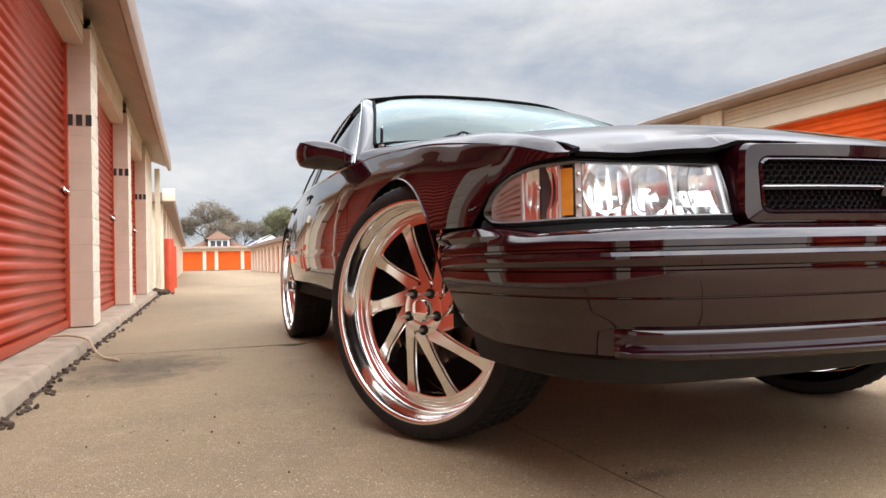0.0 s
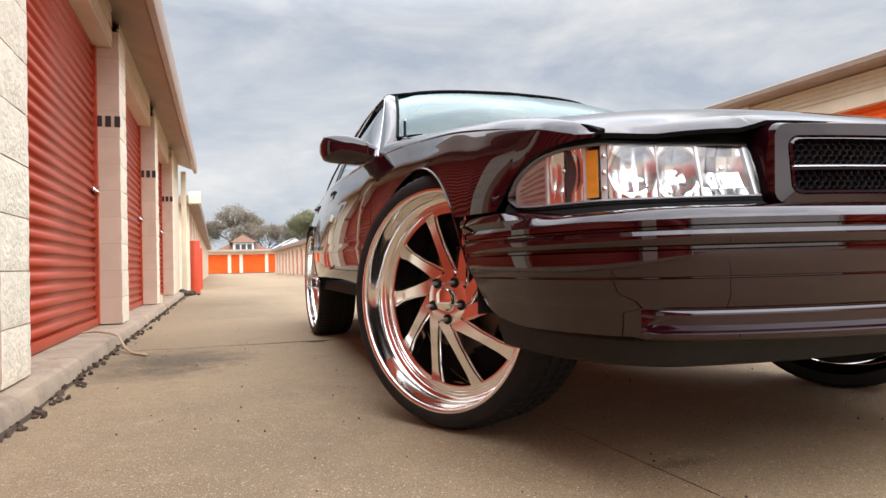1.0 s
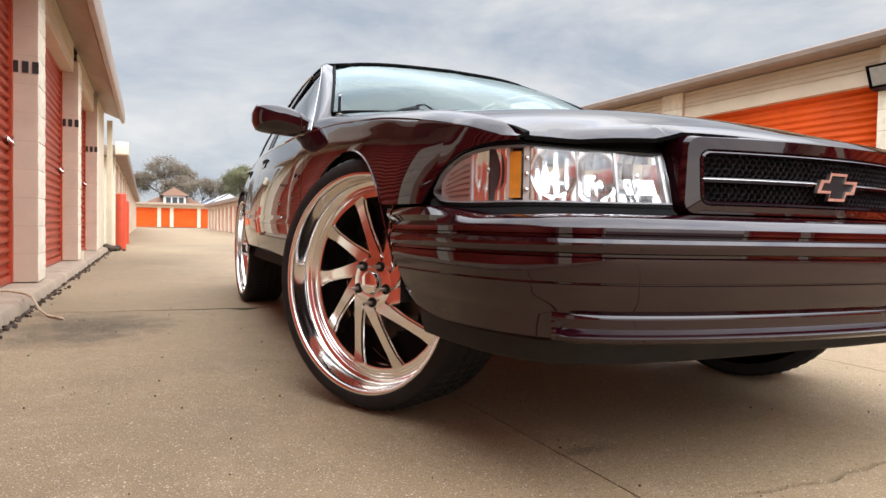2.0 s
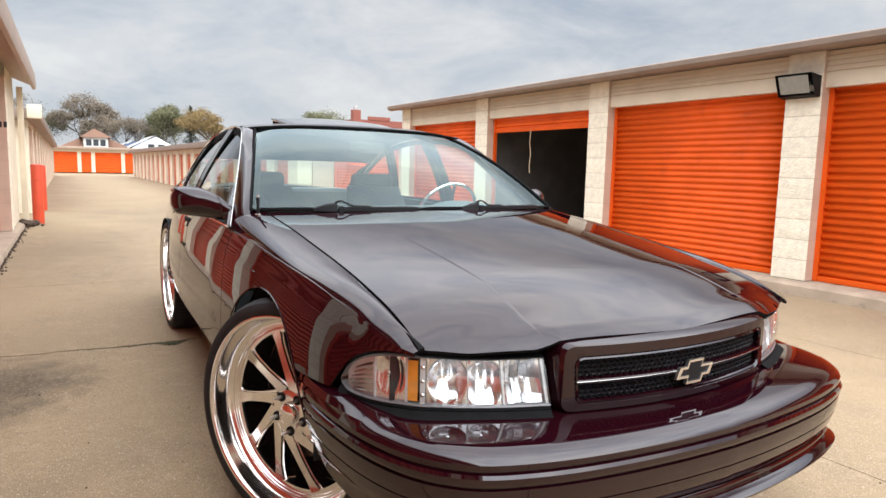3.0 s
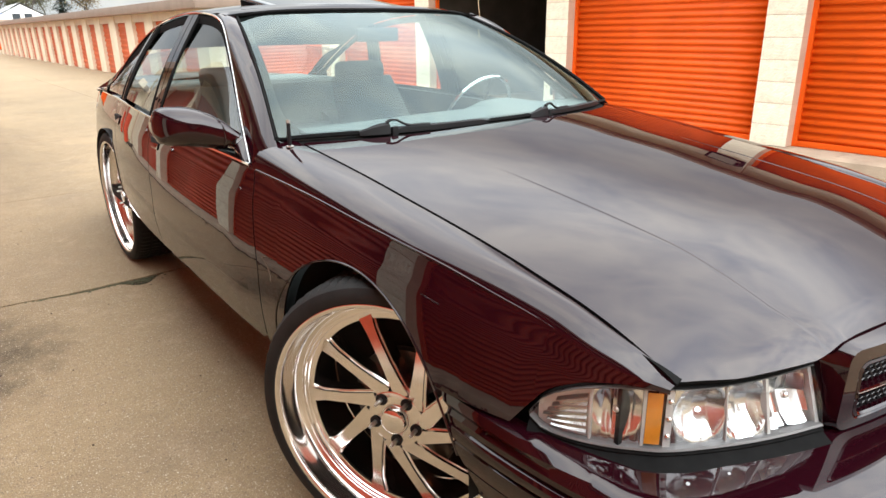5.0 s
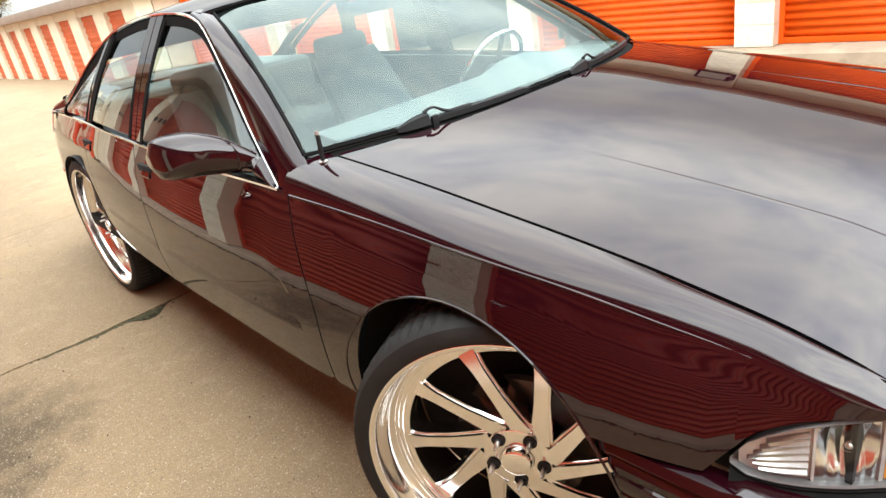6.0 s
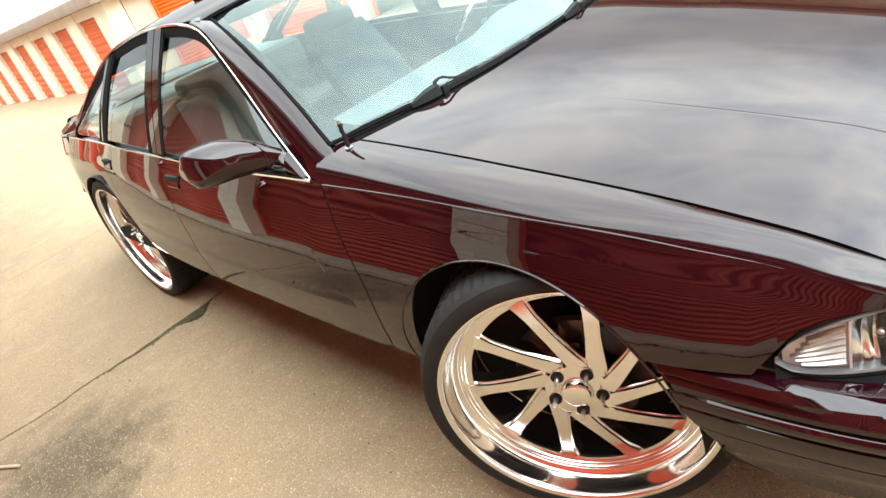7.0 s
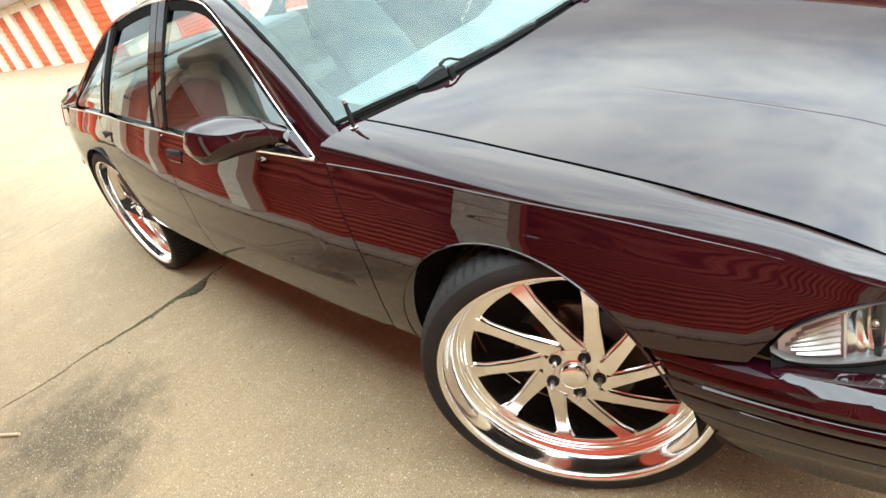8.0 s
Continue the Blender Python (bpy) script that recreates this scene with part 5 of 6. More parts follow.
def bumper_profile(t):
    a = abs(t)
    side = max(0, (a - 0.80) / 0.20)
    low = 0.385 + 0.05 * side**1.5
    wrap = min(1, max(0, (a - 0.70) / 0.16))
    top_in = 0.225 * (1 - 0.81 * wrap) + 0.008
    f = 1 - 0.9 * wrap
    g = 1 - 0.75 * side
    return [(0.628 + 0.014 * wrap, top_in), (0.6265 + 0.015 * wrap, 0.55 * top_in + 0.05 * f), (0.6225 + 0.014 * wrap, 0.095 * f), (0.6185 + 0.010 * wrap, 0.055 * f), (0.613 + 0.004 * wrap, 0.026 * f), (0.603, 0.010), (0.592, 0.003),
            (0.580, 0.003), (0.5775, 0.003 + 0.006 * g), (0.573, 0.003 + 0.006 * g), (0.570, 0.001), (0.562, -0.004 * g), (0.552, -0.004 * g), (0.543, 0.0), (0.5400, 0.003 + 0.006 * g), (0.535, 0.003 + 0.006 * g), (0.532, 0.002),
            (0.520, 0.002), (0.490, 0.007), (0.4835, 0.009), (0.4820, 0.013), (0.4800, 0.013), (0.4785, 0.010), (0.455, 0.015), (0.436, 0.021), (0.423, 0.030 - 0.010 * side), (0.413 + 0.012 * side, 0.034 - 0.014 * side), (low - 0.02, 0.042 - 0.015 * side), (low - 0.032, 0.07)]


swept(bumper_profile, -1, 1, 161, PAINT, "front_bumper", "body-coloured front bumper with moulded ridges", to_arch=True)


def chin_profile(t):
    a = abs(t)
    k = min(1, max(0, (0.51 - a) / 0.04)) ** 0.5
    return [(0.418, 0.030), (0.414, 0.030 - 0.003 * k), (0.409, 0.031 - 0.005 * k), (0.405, 0.031 - 0.004 * k), (0.402, 0.031 - 0.004 * k), (0.390, 0.031 - 0.003 * k), (0.385, 0.031 - 0.012 * k), (0.381, 0.031 - 0.024 * k), (0.376, 0.031 - 0.030 * k), (0.369, 0.032 - 0.028 * k), (0.362, 0.036 - 0.020 * k), (0.355, 0.06)]


swept(chin_profile, -0.51, 0.51, 81, PAINT, "chin_spoiler", "body-coloured lip below the bumper")
swept(lambda t: [(0.372, 0.075 + 0.10 * max(0, 1 - abs(t) * 1.3)), (0.330, 0.085 + 0.10 * max(0, 1 - abs(t) * 1.3)), (0.300, 0.095 + 0.10 * max(0, 1 - abs(t) * 1.3)), (0.290, 0.12 + 0.10 * max(0, 1 - abs(t) * 1.3)), (0.290, 0.30)], -0.985, 0.985, 81, mat("matt_black_plastic", (0.012, 0.011, 0.011), 0.7, spec=0.3, var=0.2, var_scale=30), "air_dam", "black plastic air dam")

# added near-black sheet that paints the shade behind lamps and grille
nrows = []
for k in range(41):
    t = -1 + 2 * k / 40
    x = t * 0.80
    y = HOODFRONT(min(abs(x), 0.765)) + 0.075
    nrows.append([(x, y + 0.02, 0.80), (x, y, 0.78), (x, y, 0.60)])
sheet(nrows, VOID, "nose_backing", car, thick=0.01)

# grille surround with honeycomb, bar and badge
grille = empty("grille")
grille.parent = car
FACE = lambda x: -0.870 + 0.056 * (abs(x) / 0.40) ** 2.0


def ring_pts(w0, w1, z0, z1, dy, r, n=8):
    """A rounded frame outline on the curved face; w0 wide below, w1 wide above."""
    pts = []
    corners = ((w1 - r, z1 - r, 0), (-w1 + r, z1 - r, 90), (-w0 + r, z0 + r, 180), (w0 - r, z0 + r, 270))
    for cx, cz, a0 in corners:
        for k in range(n + 1):
            a = math.radians(a0 + 90 * k / n)
            pts.append((cx + r * math.cos(a), cz + r * math.sin(a)))
        # straight run to the next corner, so that it follows the curve of the face
    out = []
    for i, p in enumerate(pts):
        q = pts[(i + 1) % len(pts)]
        m = max(1, int(math.hypot(q[0] - p[0], q[1] - p[1]) / 0.04))
        for k in range(m):
            out.append((p[0] + (q[0] - p[0]) * k / m, p[1] + (q[1] - p[1]) * k / m))
    return [(x, FACE(x) + dy, z) for x, z in out]


def match(pts, n=160):
    """Resamples a closed outline to n points."""
    v = [Vector(p) for p in pts]
    lens = [0]
    for i in range(len(v)):
        lens.append(lens[-1] + (v[(i + 1) % len(v)] - v[i]).length)
    out = []
    for k in range(n):
        d = lens[-1] * k / n
        i = max(j for j in range(len(v)) if lens[j] <= d)
        u = (d - lens[i]) / max(1e-9, lens[i + 1] - lens[i])
        out.append(tuple(v[i].lerp(v[(i + 1) % len(v)], u)))
    return out


bm = bmesh.new()
grid(bm, [match(ring_pts(0.432, 0.428, 0.622, 0.812, 0.075, 0.03)), match(ring_pts(0.430, 0.426, 0.624, 0.811, 0.030, 0.03)), match(ring_pts(0.422, 0.418, 0.630, 0.803, 0.004, 0.026)),
          match(ring_pts(0.388, 0.392, 0.648, 0.777, 0.002, 0.024)), match(ring_pts(0.381, 0.385, 0.654, 0.771, 0.010, 0.020)), match(ring_pts(0.376, 0.380, 0.656, 0.769, 0.055, 0.018))], loop=True)
part("surround", bm, PAINT, grille, "body-coloured grille surround", sharp=30)
bm = bmesh.new()
grid(bm, [match(ring_pts(0.383, 0.387, 0.652, 0.773, 0.004, 0.020)), match(ring_pts(0.379, 0.383, 0.656, 0.769, 0.001, 0.018)), match(ring_pts(0.376, 0.380, 0.659, 0.766, 0.006, 0.018))], loop=True)
part("inner_rim", bm, PAINT, grille)
# near-black backing paints the shade behind the mesh
bm = bmesh.new()
rows = [[(x, FACE(x) + 0.056, z) for x in spaced(-0.384, 0.384, 15)] for z in (0.64, 0.79)]
grid(bm, rows)
part("backing", bm, VOID, grille)
# honeycomb: walls of each cell
MESHMETAL = mat("dark_grille_metal", (0.018, 0.017, 0.019), 0.28, 0.0, var=0.1)
cw, ch = 0.0180, 0.0118
for z_low, z_high in ((0.660, 0.700), (0.716, 0.772)):
    bm = bmesh.new()
    row, z = 0, z_low
    while z < z_high:
        x = -0.374 + (cw / 2 if row % 2 else 0)
        while x < 0.376:
            hexa = [(x + cw * 0.50 * math.cos(a), z + ch * 0.66 * math.sin(a)) for a in (math.radians(30 + 60 * k) for k in range(6))]
            inner = [(x + cw * 0.41 * math.cos(a), z + ch * 0.53 * math.sin(a)) for a in (math.radians(30 + 60 * k) for k in range(6))]
            grid(bm, [[(px, FACE(px) + 0.034, pz) for px, pz in hexa], [(px, FACE(px) + 0.022, pz) for px, pz in hexa], [(px, FACE(px) + 0.020, pz) for px, pz in inner], [(px, FACE(px) + 0.034, pz) for px, pz in inner]], loop=True)
            x += cw
        z += ch * 1.02
        row += 1
    tagged(part("honeycomb_mesh", bm, MESHMETAL, grille, "dark metal honeycomb mesh", sharp=20), kind="stuff")
bm = bmesh.new()
rows = []
for x in spaced(-0.384, 0.384, 41):
    y = FACE(x) + 0.004
    rows.append([(x, y + 0.03, 0.7145), (x, y, 0.713), (x, y - 0.003, 0.7075), (x, y, 0.702), (x, y + 0.03, 0.7005)])
grid(bm, rows)
part("centre_bar", bm, [PAINT], grille)
bm = bmesh.new()
tube(bm, [(x, FACE(x) + 0.0005, 0.709) for x in spaced(-0.384, 0.384, 41)], 0.0010, 6)
part("bar_trim", bm, SATIN, grille)
# badge: a plain slanted cross outline
cross = [(-0.075, -0.016), (-0.028, -0.016), (-0.036, -0.034), (0.026, -0.034), (0.034, -0.016), (0.062, -0.016), (0.075, 0.016), (0.028, 0.016), (0.036, 0.034), (-0.026, 0.034), (-0.034, 0.016), (-0.062, 0.016)]
bm = bmesh.new()
outer = [(x, -0.878, 0.703 + z) for x, z in cross]
inner = [(x * 0.86 - (0.010 if x > 0 else -0.010) * (abs(x) > 0.05) * 0.3, -0.878, 0.703 + (abs(z) - 0.0065) * (1 if z > 0 else -1)) for x, z in cross]
grid(bm, [[(x, -0.868, z) for x, y, z in outer], outer, inner, [(x, -0.873, z) for x, y, z in inner]], loop=True)
part("badge_rim", bm, mat("brushed_badge_metal", (0.80, 0.79, 0.77), 0.30, 1.0, var=0.05), grille, "bright chrome badge outline", sharp=20)
bm = bmesh.new()
bm.faces.new([bm.verts.new((x, -0.874, z)) for x, y, z in inner])
part("badge_fill", bm, PLASTIC, grille)

# ---- headlamps ----


PALE = mat("pale_lamp_plastic", (0.52, 0.51, 0.50), 0.25, 0.3, var=0.1, var_scale=40)
RIM = mat("smoked_lens_rim", (0.13, 0.125, 0.125), 0.28, var=0.1, var_scale=30)


def headlight(s):
    lamp = empty("headlight")
    lamp.parent = car

    def pt(u, v, inset):
        x, y = LAMPX(u)
        x2, y2 = LAMPX(min(u + 0.02, 1))
        x1, y1 = LAMPX(max(u - 0.02, 0))
        d = Vector((x2 - x1, y2 - y1)).normalized()
        nx, ny = d.y, -d.x
        nx, ny = (nx, ny) if ny < 0 or nx > 0 else (-nx, -ny)
        z = LAMP_B(u) + (LAMP_T(u) - LAMP_B(u)) * v
        rake = 0.036 * max(0.0, 1 - u / 0.7) * v
        return (s * (x - nx * inset), y - ny * inset + rake, z)
    us = spaced(0, 1, 61)
    vs = spaced(0, 1, 9)
    lens = sheet([[pt(u, v, 0.004 - 0.010 * math.sin(math.pi * v)) for v in vs] for u in us], LENS, "lens", lamp, "clear moulded lamp lens")
    lens.visible_shadow = False
    # bezel round the lens
    def rim(scale, inset):
        pts = [pt(u, 0.5 - 0.5 * scale, inset) for u in us] + [pt(1, v, inset) for v in (0.4, 0.6)] + [pt(u, 1 + 0.5 * (scale - 1) * (1 if u > 0.72 else 0.4), inset) for u in us[::-1]] + [pt(0, v, inset) for v in (0.75, 0.5, 0.25)]
        return pts
    bm = bmesh.new()
    grid(bm, [rim(1.03, 0.05), rim(1.035, 0.004), rim(0.99, 0.000), rim(0.93, 0.002), rim(0.915, 0.016)], loop=True)
    part("lens_edge", bm, RIM, lamp, "grey moulded rim of the lens")
    bm = bmesh.new()
    grid(bm, [rim(1.24, 0.05), rim(1.25, 0.010), rim(1.20, 0.002), rim(1.10, 0.000), rim(1.045, 0.004), rim(1.03, 0.05)], loop=True)
    part("gasket", bm, GAP, lamp, "thick black rubber gasket")
    rnd = random.Random(21)

    def mosaic(u0, u1, v0, v1, nu, nv, depth, tilt, material, name, label=""):
        """A reflector of small separate facets, each tipped a little its own way."""
        bm = bmesh.new()
        for i in range(nu):
            for j in range(nv):
                tu, tv, bow = rnd.uniform(-tilt, tilt), rnd.uniform(-tilt, tilt), rnd.uniform(0.2, 1.0) * tilt
                rows = []
                for p in range(4):
                    row = []
                    for q in range(4):
                        a, b = (i + p / 3) / nu, (j + q / 3) / nv
                        e = (1 - (2 * a - 1) ** 2) * (1 - (2 * b - 1) ** 2)
                        lift = tu * (p / 3 - 0.5) + tv * (q / 3 - 0.5) + bow * ((p / 3 - 0.5) ** 2 + (q / 3 - 0.5) ** 2) * 2
                        row.append(pt(u0 + (u1 - u0) * a, v0 + (v1 - v0) * b, 0.016 + depth * e ** 0.7 + lift))
                    rows.append(row)
                grid(bm, rows)
        return part(name, bm, material, lamp, label, sharp=12)

    def dish(u0, u1, uc, vc, deep, focus, flutes, name, label=""):
        """A fluted dish that throws its bulb's light straight ahead; returns the place of the bulb."""
        bm = bmesh.new()
        mid = Vector(pt(uc, vc, 0))
        rows = []
        for u in spaced(u0, u1, 12 * flutes + 1):
            wave = 0.0016 * abs(math.sin(math.pi * flutes * (u - u0) / (u1 - u0)))
            rows.append([pt(u, v, max(deep - (Vector(pt(u, v, 0)) - mid).length_squared / (4 * focus), 0.013) - wave) for v in spaced(0.04, 0.96, 17)])
        grid(bm, rows)
        part(name, bm, REFLECTOR, lamp, label, sharp=50)
        return Vector(pt(uc, vc, deep - focus))

    def flat(u0, u1, v0, v1, inset, material, name, label="", n=7):
        bm = bmesh.new()
        grid(bm, [[pt(u, v, inset) for v in spaced(v0, v1, 4)] for u in spaced(u0, u1, n)])
        return part(name, bm, material, lamp, label)
    mosaic(0.028, 0.262, 0.04, 0.96, 4, 2, 0.030, 0.008, REFLECTOR, "high_beam_reflector", "bright faceted reflector")
    inner = dish(0.282, 0.478, 0.385, 0.50, 0.047, 0.022, 4, "dipped_beam_reflector", "bright fluted reflector")
    outer = dish(0.482, 0.698, 0.590, 0.55, 0.047, 0.022, 4, "dipped_beam_reflector", "bright fluted reflector")
    dish(0.788, 0.905, 0.850, 0.58, 0.028, 0.042, 5, "corner_reflector", "clear bowl reflector of the corner lamp")
    flat(0.905, 0.992, 0.04, 0.96, 0.016, PALE, "side_reflector", "ribbed pale outer end of the lamp", n=9)
    for k in range(6):
        v = 0.12 + 0.125 * k
        bm = bmesh.new()
        ends = (0.912, 0.984 - 0.006 * abs(k - 2))
        grid(bm, [[pt(u, v, 0.015), pt(u, v + 0.02, 0.008), pt(u, v + 0.075, 0.015)] for u in spaced(*ends, 7)])
        part("rib", bm, REFLECTOR, lamp)
    flat(0.005, 0.995, -0.02, 1.02, 0.052, PALE, "housing", "pale lamp housing", n=41)
    flat(0.738, 0.778, 0.08, 0.90, 0.009, AMBER, "amber_strip", "amber reflector strip", n=3)
    for u, w_ in ((0.272, 0.009), (0.480, 0.003), (0.715, 0.016), (0.012, 0.012), (0.905, 0.003), (0.783, 0.005)):
        bm = bmesh.new()
        grid(bm, [[pt(min(max(u + du, 0), 1), v, ins) for v in vs] for du, ins in ((-w_, 0.03), (-w_ * 0.8, 0.009), (w_ * 0.8, 0.009), (w_, 0.03))])
        part("divider", bm, PALE, lamp)
    # studs beside the dipped beam
    for v in (0.22, 0.5, 0.78):
        bm = bmesh.new()
        bmesh.ops.create_uvsphere(bm, u_segments=10, v_segments=6, radius=0.006, matrix=Matrix.Translation(pt(0.715, v, 0.009)))
        part("stud", bm, CHROME, lamp)
    for p, r, lit in ((outer, 0.0042, 1), (inner, 0.0030, 1), (Vector(pt(0.15, 0.55, 0.022)), 0.008, 0)):
        bm = bmesh.new()
        bmesh.ops.create_uvsphere(bm, u_segments=14, v_segments=9, radius=r, matrix=Matrix.Translation(p))
        part("bulb", bm, LAMP if lit else CHROME, lamp, "glowing white bulb" if lit else "")
    turn = Vector(pt(0.850, 0.60, 0.010))
    d = (Vector(pt(0.850, 0.60, 0.0)) - turn).normalized()
    bm = bmesh.new()
    bmesh.ops.create_uvsphere(bm, u_segments=14, v_segments=9, radius=0.006, matrix=Matrix.Translation(turn))
    part("bulb", bm, SATIN, lamp)
    bm = bmesh.new()
    tube(bm, [turn + d * 0.001, turn + d * 0.004], 0.0100, 18, cap=False)
    part("bulb_shroud", bm, mat("smoked_bulb_ring", (0.16, 0.11, 0.09), 0.2, var=0.1), lamp)
    # black ledge under the lamp, out to the bumper's inner edge
    bm = bmesh.new()
    rows = []
    for u in us:
        reach = 0.046 + (0.022 - 0.046) * min(1, max(0, (u - 0.66) / 0.22))
        a, b = pt(u, 0, -0.25 * reach), pt(u, 0, -reach)
        rows.append([pt(u, -0.04, 0.012), (a[0], a[1], LAMP_B(u) - 0.016), (b[0], b[1], 0.617)])
    grid(bm, rows)
    part("filler_panel", bm, GAP, lamp)
    return lamp


headlight(-1)
headlight(1)


for s in (-1, 1):
    for k in range(7):
        y = 3.60 + 0.030 * k
        z = 0.905 - 0.004 * k
        w = 0.018 if k not in (4,) else 0.004
        rows = [[(s * (side_x(yy, zz) + 0.002), yy, zz) for zz in (z - 0.011, z + 0.011)] for yy in (y, y + w)]
        sheet(rows, SATIN, "badge_bar", car, thick=0.004)


# ---- wheels ----
def spoke_mesh():
    """One swept spoke with a raised rim and a sunken pocket; outwards is +x, radially along z."""
    bm = bmesh.new()
    rows_top, n = [], 14
    p0, p1 = Vector((0, 0.012, 0.072)), Vector((0, -math.sin(0.47) * 0.284, math.cos(0.47) * 0.284))
    tang = (p1 - p0).normalized()
    side = Vector((0, tang.z, -tang.y))
    for k in range(n):
        u = k / (n - 1)
        w = 0.0275 - 0.008 * min(1, u / 0.45) + 0.010 * max(0, u - 0.80) / 0.20
        x = -0.010 * u - 0.016 * u * u
        c = p0.lerp(p1, u)
        prof = ((-1.0, -0.050), (-1.0, -0.010), (-0.94, -0.008), (-0.80, -0.008), (-0.74, 0.0), (0.74, 0.0), (0.80, -0.008), (0.94, -0.008), (1.0, -0.010), (1.0, -0.050))
        rows_top.append([c + side * (w * a) + Vector((x + d, 0, 0)) for a, d in prof])
    grid(bm, rows_top, loop=True)
    return bm


def wheel(name_label, depth_in=0.22):
    """A wheel whose hub face is at the origin and whose outer side looks to +x."""
    root = empty("wheel")
    bm = bmesh.new()
    n = 150
    prof = [(0.346, 0.052), (0.352, 0.058), (0.362, 0.060), (0.376, 0.058), (0.388, 0.052), (0.397, 0.040), (0.4035, 0.022), (0.4055, 0.010), (0.406, -0.020), (0.4055, -0.022), (0.398, -0.024), (0.398, -0.032), (0.406, -0.034), (0.4065, -0.075), (0.399, -0.078), (0.399, -0.088), (0.4065, -0.091), (0.4065, -0.125), (0.399, -0.128), (0.399, -0.138), (0.406, -0.141), (0.4055, -0.172), (0.400, -0.19), (0.385, -0.205), (0.350, -0.21)]
    groove = {5, 6, 7, 8, 12, 13, 16, 17, 20, 21}
    lathe(bm, prof, n, lambda k, j: (-0.0055 if (j % 2 == 0 and k in groove) else 0.0))
    part("tyre", bm, RUBBER, root, "low-profile black tyre", sharp=25)
    bm = bmesh.new()
    lathe(bm, [(0.347, 0.046), (0.3495, 0.052), (0.3475, 0.057), (0.342, 0.058), (0.336, 0.054), (0.3335, 0.049), (0.3325, 0.040), (0.3320, 0.028), (0.3312, 0.014), (0.3296, 0.002), (0.326, -0.009), (0.320, -0.0155), (0.3135, -0.0168), (0.3120, -0.0195), (0.3045, -0.0203), (0.3030, -0.0230), (0.2950, -0.0236), (0.2935, -0.0260), (0.2800, -0.0262), (0.2765, -0.027), (0.2755, -0.034), (0.274, -0.052), (0.285, -0.09), (0.312, -0.19)], 128)
    part("rim", bm, WHEELCHROME, root, "mirror-polished stepped rim lip", sharp=50)
    for k in range(10):
        ob = part("spoke", spoke_mesh(), WHEELCHROME, root, sharp=30) if k == 0 else new("spoke", first.data)
        if k == 0:
            first = ob
        ob.parent = root
        ob.matrix_basis = Matrix.Rotation(2 * math.pi * (k + 0.79) / 10, 4, "X")
    bm = bmesh.new()
    lathe(bm, [(0.002, 0.0012), (0.040, 0.0012), (0.076, 0.0008), (0.080, -0.0005), (0.082, -0.004), (0.082, -0.05)], 80)
    # the face has no sunk lug pockets; dark discs below paint their shade
    part("hub", bm, WHEELCHROME, root, sharp=30)
    bm = bmesh.new()
    lathe(bm, [(0.001, 0.022), (0.030, 0.021), (0.034, 0.019), (0.036, 0.014), (0.037, 0.001)], 48)
    part("centre_cap", bm, CHROME, root, "polished domed centre cap", sharp=30)
    bm = bmesh.new()
    lathe(bm, [(0.0365, 0.004), (0.0395, 0.004), (0.0405, 0.0024)], 48)
    part("cap_ring", bm, SATIN, root)
    for k in range(5):
        a = 2 * math.pi * (k + 0.53) / 5
        m = Matrix.Rotation(a, 4, "X") @ Matrix.Translation((0, 0, 0.0635))
        # flat near-black disc on the hub in place of a shaded pocket
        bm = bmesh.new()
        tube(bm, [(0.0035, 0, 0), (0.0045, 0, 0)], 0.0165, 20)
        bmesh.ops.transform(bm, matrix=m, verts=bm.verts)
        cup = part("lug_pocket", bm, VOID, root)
        bm = bmesh.new()
        tube(bm, [(0.004, 0, 0), (0.018, 0, 0), (0.034, 0, 0), (0.036, 0, 0)], [0.006, 0.006, 0.0045, 0.003], 8)
        bmesh.ops.transform(bm, matrix=m, verts=bm.verts)
        part("wheel_stud", bm, SATIN, root)
    bm = bmesh.new()
    lathe(bm, [(0.05, -0.075), (0.165, -0.075), (0.167, -0.080), (0.167, -0.095), (0.05, -0.10)], 64)
    part("brake_disc", bm, mat("brake_disc_iron", (0.14, 0.13, 0.12), 0.4, 0.8, var=0.2, var_scale=20), root)
    bm = bmesh.new()
    rows = []
    for k in range(9):
        a = math.radians(20 + 55 * k / 8)
        rows.append([(x, r * math.cos(a), r * math.sin(a)) for r, x in ((0.115, -0.055), (0.175, -0.055), (0.182, -0.065), (0.182, -0.11), (0.115, -0.11))])
    grid(bm, rows, loop=True)
    part("brake_caliper", bm, mat("dark_blue_caliper", (0.03, 0.035, 0.06), 0.4, 0.2, var=0.1), root)
    # added near-black disc that paints the shade behind the spokes
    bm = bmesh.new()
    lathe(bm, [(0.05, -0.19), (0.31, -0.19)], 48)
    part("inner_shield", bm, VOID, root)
    return root


STEER = 27.0
w = wheel("front")
w.parent = car
w.matrix_basis = Matrix.Translation((-0.863, 0.064, 0.406)) @ Matrix.Rotation(radians(180 + STEER), 4, "Z")
w2 = copy_thing(w, Matrix.Translation((0.863, 0.064, 0.406)) @ Matrix.Rotation(radians(STEER), 4, "Z"))
w3 = copy_thing(w, Matrix.Translation((-0.775, 3.165, 0.406)) @ Matrix.Rotation(radians(180), 4, "Z") @ Matrix.Rotation(0.5, 4, "X"))
w4 = copy_thing(w, Matrix.Translation((0.909, 3.165, 0.406)))

